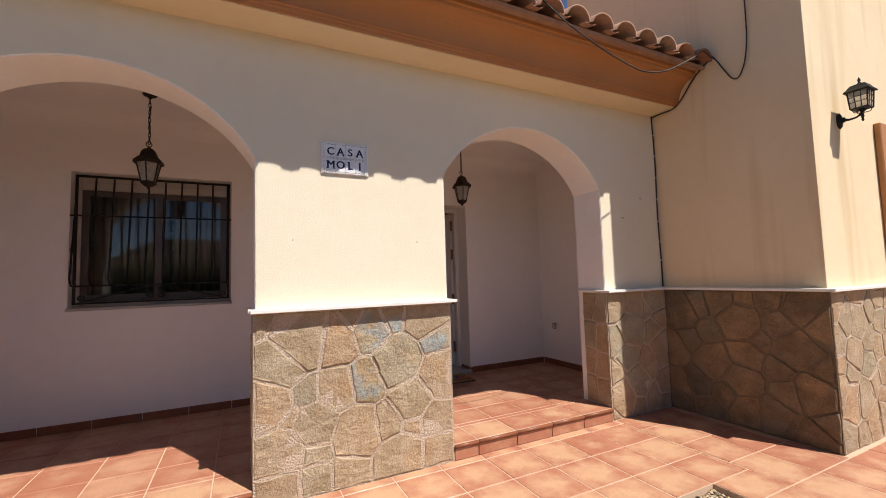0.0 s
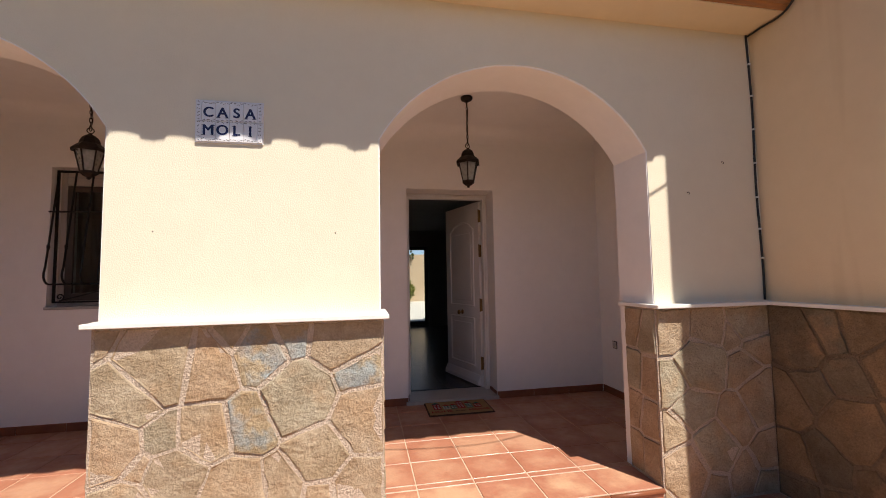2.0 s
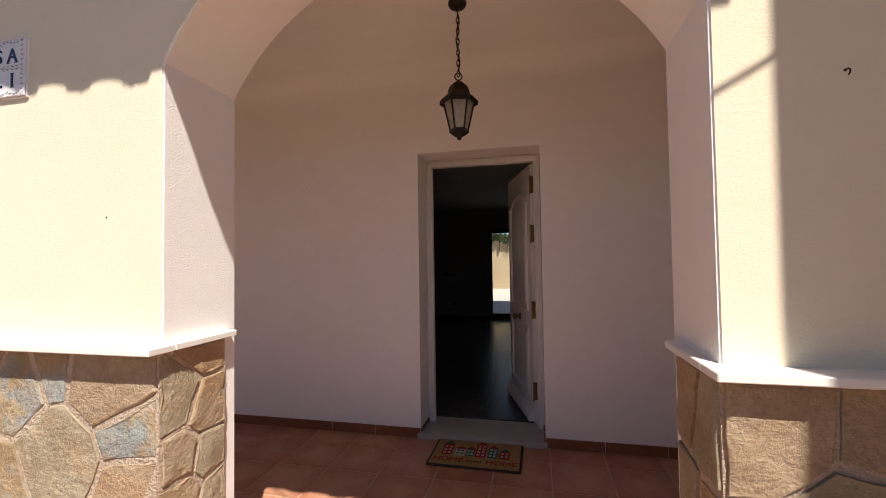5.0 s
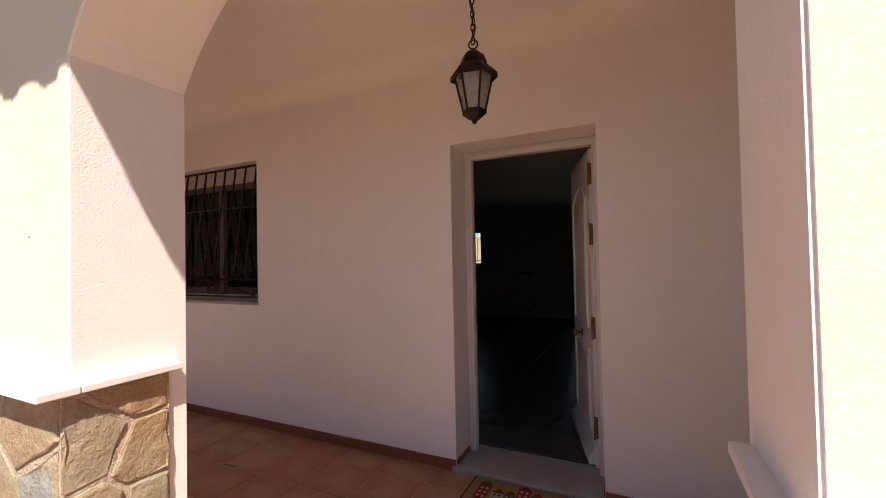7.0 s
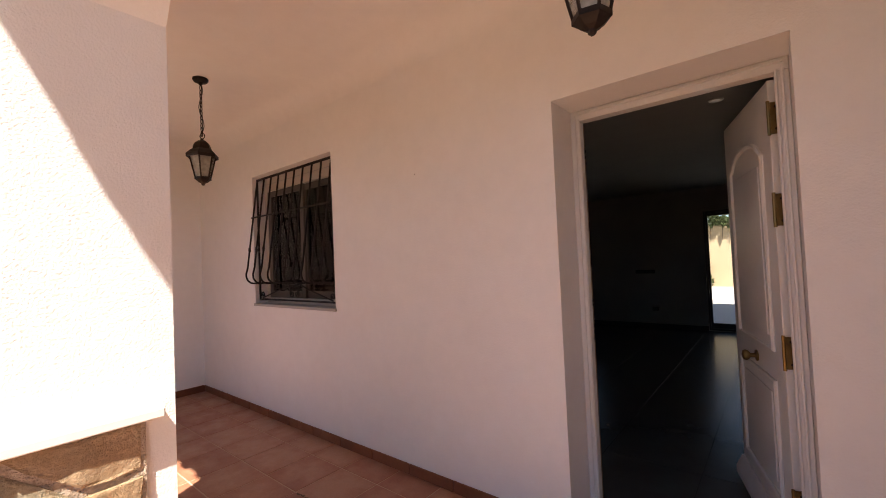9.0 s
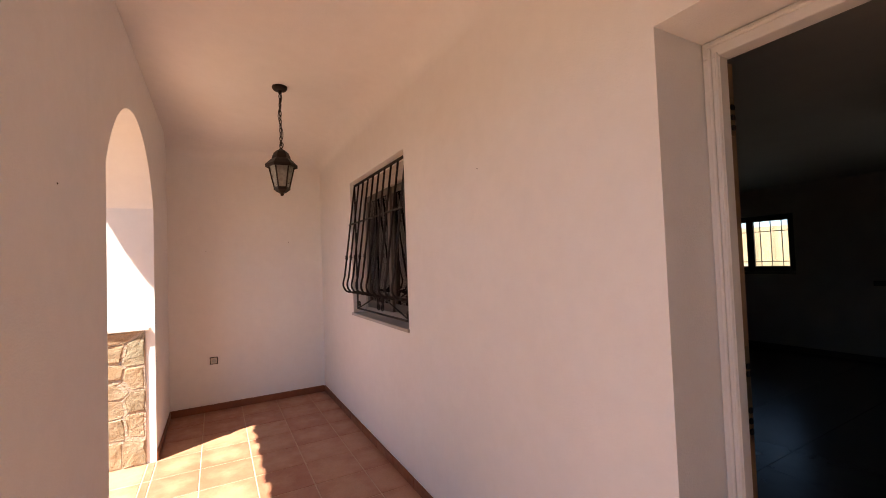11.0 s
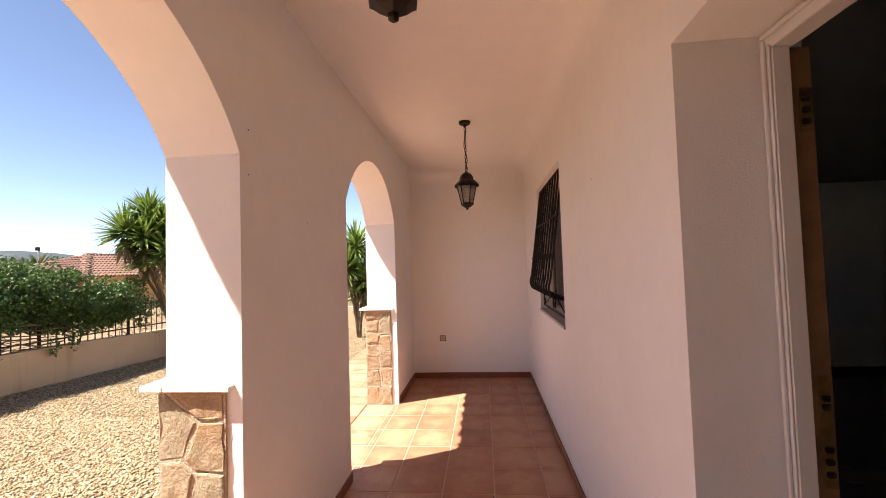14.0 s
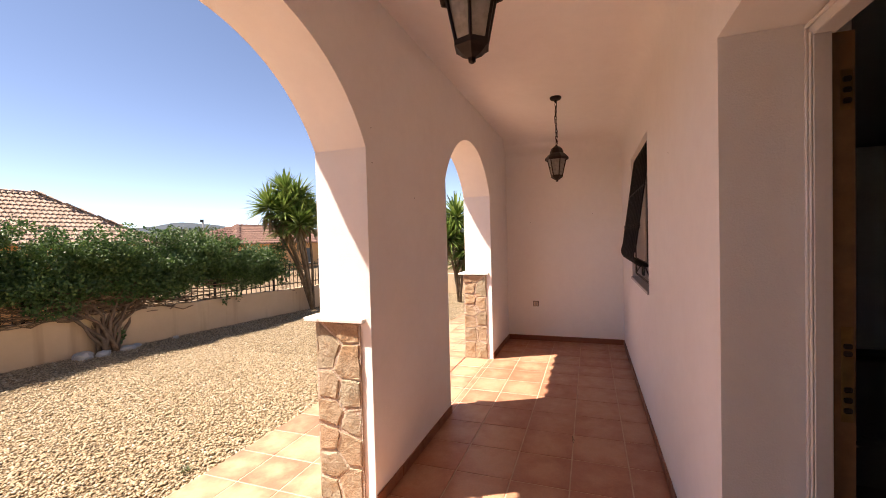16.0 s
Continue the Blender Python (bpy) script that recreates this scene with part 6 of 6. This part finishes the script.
cladding(plinth, pose(A1[1] - 0.012, YF - 0.022, GROUND, 90), w, ST - GROUND, scatter_seeds(w, ST - GROUND, 0.23, rr), 10, (), 0.011, 1.5)
w = YF - 0.022 - (TOWER_Y - 0.022)
cladding(plinth, pose(XR - 0.022, YF - 0.022, GROUND, 90, 0, -90), w, ST - GROUND, scatter_seeds(w, ST - GROUND, 0.23, rr), 11, (), 0.011, 1.6, STONE_SHADE)
cladding(plinth, pose(XR - 0.022, TOWER_Y - 0.022, GROUND, 90), 2.4, ST - GROUND, scatter_seeds(1.15, ST - GROUND, 0.19, rr) + [(x + 1.15, z, k) for x, z, k in scatter_seeds(1.25, ST - GROUND, 0.22, rr)], 12)
w = A2[0] + 0.012 - (XL - 0.25)
cladding(plinth, pose(XL - 0.25, YF - 0.022, GROUND, 90), w, ST - GROUND, scatter_seeds(w, ST - GROUND, 0.23, rr), 13)

# ---- pieces: floor tiles ----
TILES = {}


def tile_mesh(sx, sy, material, thick=0.016):
    key = (round(sx, 3), round(sy, 3), material.name)
    if key not in TILES:
        bm = boxed(-sx / 2, sx / 2, -sy / 2, sy / 2, -thick, 0, 0.0025)
        me = bpy.data.meshes.new("floor_tile")
        bm.to_mesh(me)
        bm.free()
        me.materials.append(material)
        TILES[key] = me
    return TILES[key]


def paving(parent, xs, ys, z, keep, seed, joint=0.009, material=TERRA):
    rr = random.Random(seed)
    for xa, xb in zip(xs, xs[1:]):
        for ya, yb in zip(ys, ys[1:]):
            for r in keep(xa, xb, ya, yb):
                sx, sy = r[1] - r[0] - joint, r[3] - r[2] - joint
                if sx < 0.03 or sy < 0.03:
                    continue
                ob = new("floor_tile", tile_mesh(sx, sy, material))
                ob.parent = parent
                turn = rr.choice((0, 180))
                ob.matrix_world = pose((r[0] + r[1]) / 2, (r[2] + r[3]) / 2, z + rr.uniform(-0.0008, 0.0008), rr.uniform(-0.12, 0.12), rr.uniform(-0.12, 0.12), turn)


def lines(origin, pitch, lo, hi):
    k0 = math.ceil((lo - origin) / pitch + 1e-6)
    out = [lo]
    while origin + k0 * pitch < hi - 1e-6:
        out.append(origin + k0 * pitch)
        k0 += 1
    return out + [hi]


whole = lambda a, b, c, d: [(a, b, c, d)]
paving(floor_porch, lines(2.105, TILE, XL, XR - 0.012), [3.27, 3.595, 3.97, 4.34, 4.71, YB], FLOOR, whole, 1, 0.008, TERRA_SHADE)
for a in (A1, A2):
    paving(floor_porch, lines(2.105, TILE, a[0] + 0.012, a[1] - 0.012), [2.90, 3.21, 3.27 + 0.001], FLOOR, lambda p, q, r, s: [(p, q, r, s)] if r < 3.0 else [], 2)
    xs = lines(2.105, TILE, a[0] + 0.012, a[1] - 0.012)
    for p, q in zip(xs, xs[1:]):
        ob = finish("floor_tile", boxed(p + 0.004, q - 0.004, 3.214, 3.266, FLOOR - 0.016, FLOOR, 0.003), TERRA, floor_porch)
        nose = tube(bmesh.new(), [(p + 0.004, 2.885, FLOOR - 0.014), (q - 0.004, 2.885, FLOOR - 0.014)], 0.0145, 10)
        finish("step_nosing", nose, TERRA_DARK, floor_porch, "", True)
        finish("riser_tile", boxed(p + 0.004, q - 0.004, 2.888, 2.899, GROUND, FLOOR - 0.030, 0.003), TERRA, floor_porch)

rows_front = [1.735, 2.06, 2.434, 2.80, 2.893]
paving(pavement, lines(2.11, 0.37, -8.98, 3.262), rows_front, GROUND, whole, 3)
paving(pavement, lines(3.262, 0.372, 3.262, 6.6), [0.72, 1.10, 1.475, 1.86, 2.235, 2.61, 2.893], GROUND, lambda a, b, c, d: [(a, min(b, 4.075), c, d)] if a < 4.07 and (d > 1.5) else ([(a, b, c, d)] if d < 1.48 else []), 4)
paving(pavement, [2.85, 3.262], [0.72, 1.10, 1.475, 1.735], GROUND, whole, 5)

# ---- pieces: skirting ----
skirt = structure("baseboard", boxed(XL + 0.012, XL + 0.016, YI, YB, FLOOR, FLOOR + 0.07), TERRA_DARK, "terracotta skirting tiles round the porch", "baseboard")


def skirting(axis, lo, hi, at, out):
    n = max(1, round((hi - lo) / 0.375))
    for i in range(n):
        a, b = lo + (hi - lo) * i / n + 0.002, lo + (hi - lo) * (i + 1) / n - 0.002
        r = (a, b, min(at, at + out), max(at, at + out)) if axis == "x" else (min(at, at + out), max(at, at + out), a, b)
        ob = finish("skirting_tile", boxed(*r, FLOOR, FLOOR + 0.075 + random.uniform(-0.001, 0.001), 0.003), TERRA_DARK, skirt)


skirting("x", XL + 0.012, DOOR_HOLE[0], YB, -0.011)
skirting("x", DOOR_HOLE[1], XR - 0.024, YB, -0.011)
skirting("y", YI, YB - 0.012, XL, 0.011)
skirting("y", YI, YB - 0.012, XR - 0.012, -0.011)
skirting("x", A2[1], A1[0], YI, 0.011)
skirting("x", XL + 0.012, A2[0], YI, 0.011)
skirting("x", A1[1], XR - 0.024, YI, 0.011)
for x, s in ((DOOR_HOLE[0], 1), (DOOR_HOLE[1], -1)):
    finish("skirting_tile", boxed(min(x, x + s * 0.011), max(x, x + s * 0.011), YB, FY - 0.013, ROOM_Z0 + 0.003, FLOOR + 0.075, 0.003), TERRA_DARK, skirt)

# ---- pieces: living room floor ----
floor_room = bpy.data.objects["floor_room"]
room_tile = boxed(-0.2985, 0.2985, -0.2985, 0.2985, -0.004, 0.004)
me = bpy.data.meshes.new("floor_tile")
room_tile.to_mesh(me)
room_tile.free()
me.materials.append(ROOMFLOOR)
for i in range(7):
    for j in range(10):
        ob = new("floor_tile", me)
        ob.parent = floor_room
        ob.matrix_world = pose(0.2 + i * 0.602, 5.62 + j * 0.602, ROOM_Z0 + 0.004)
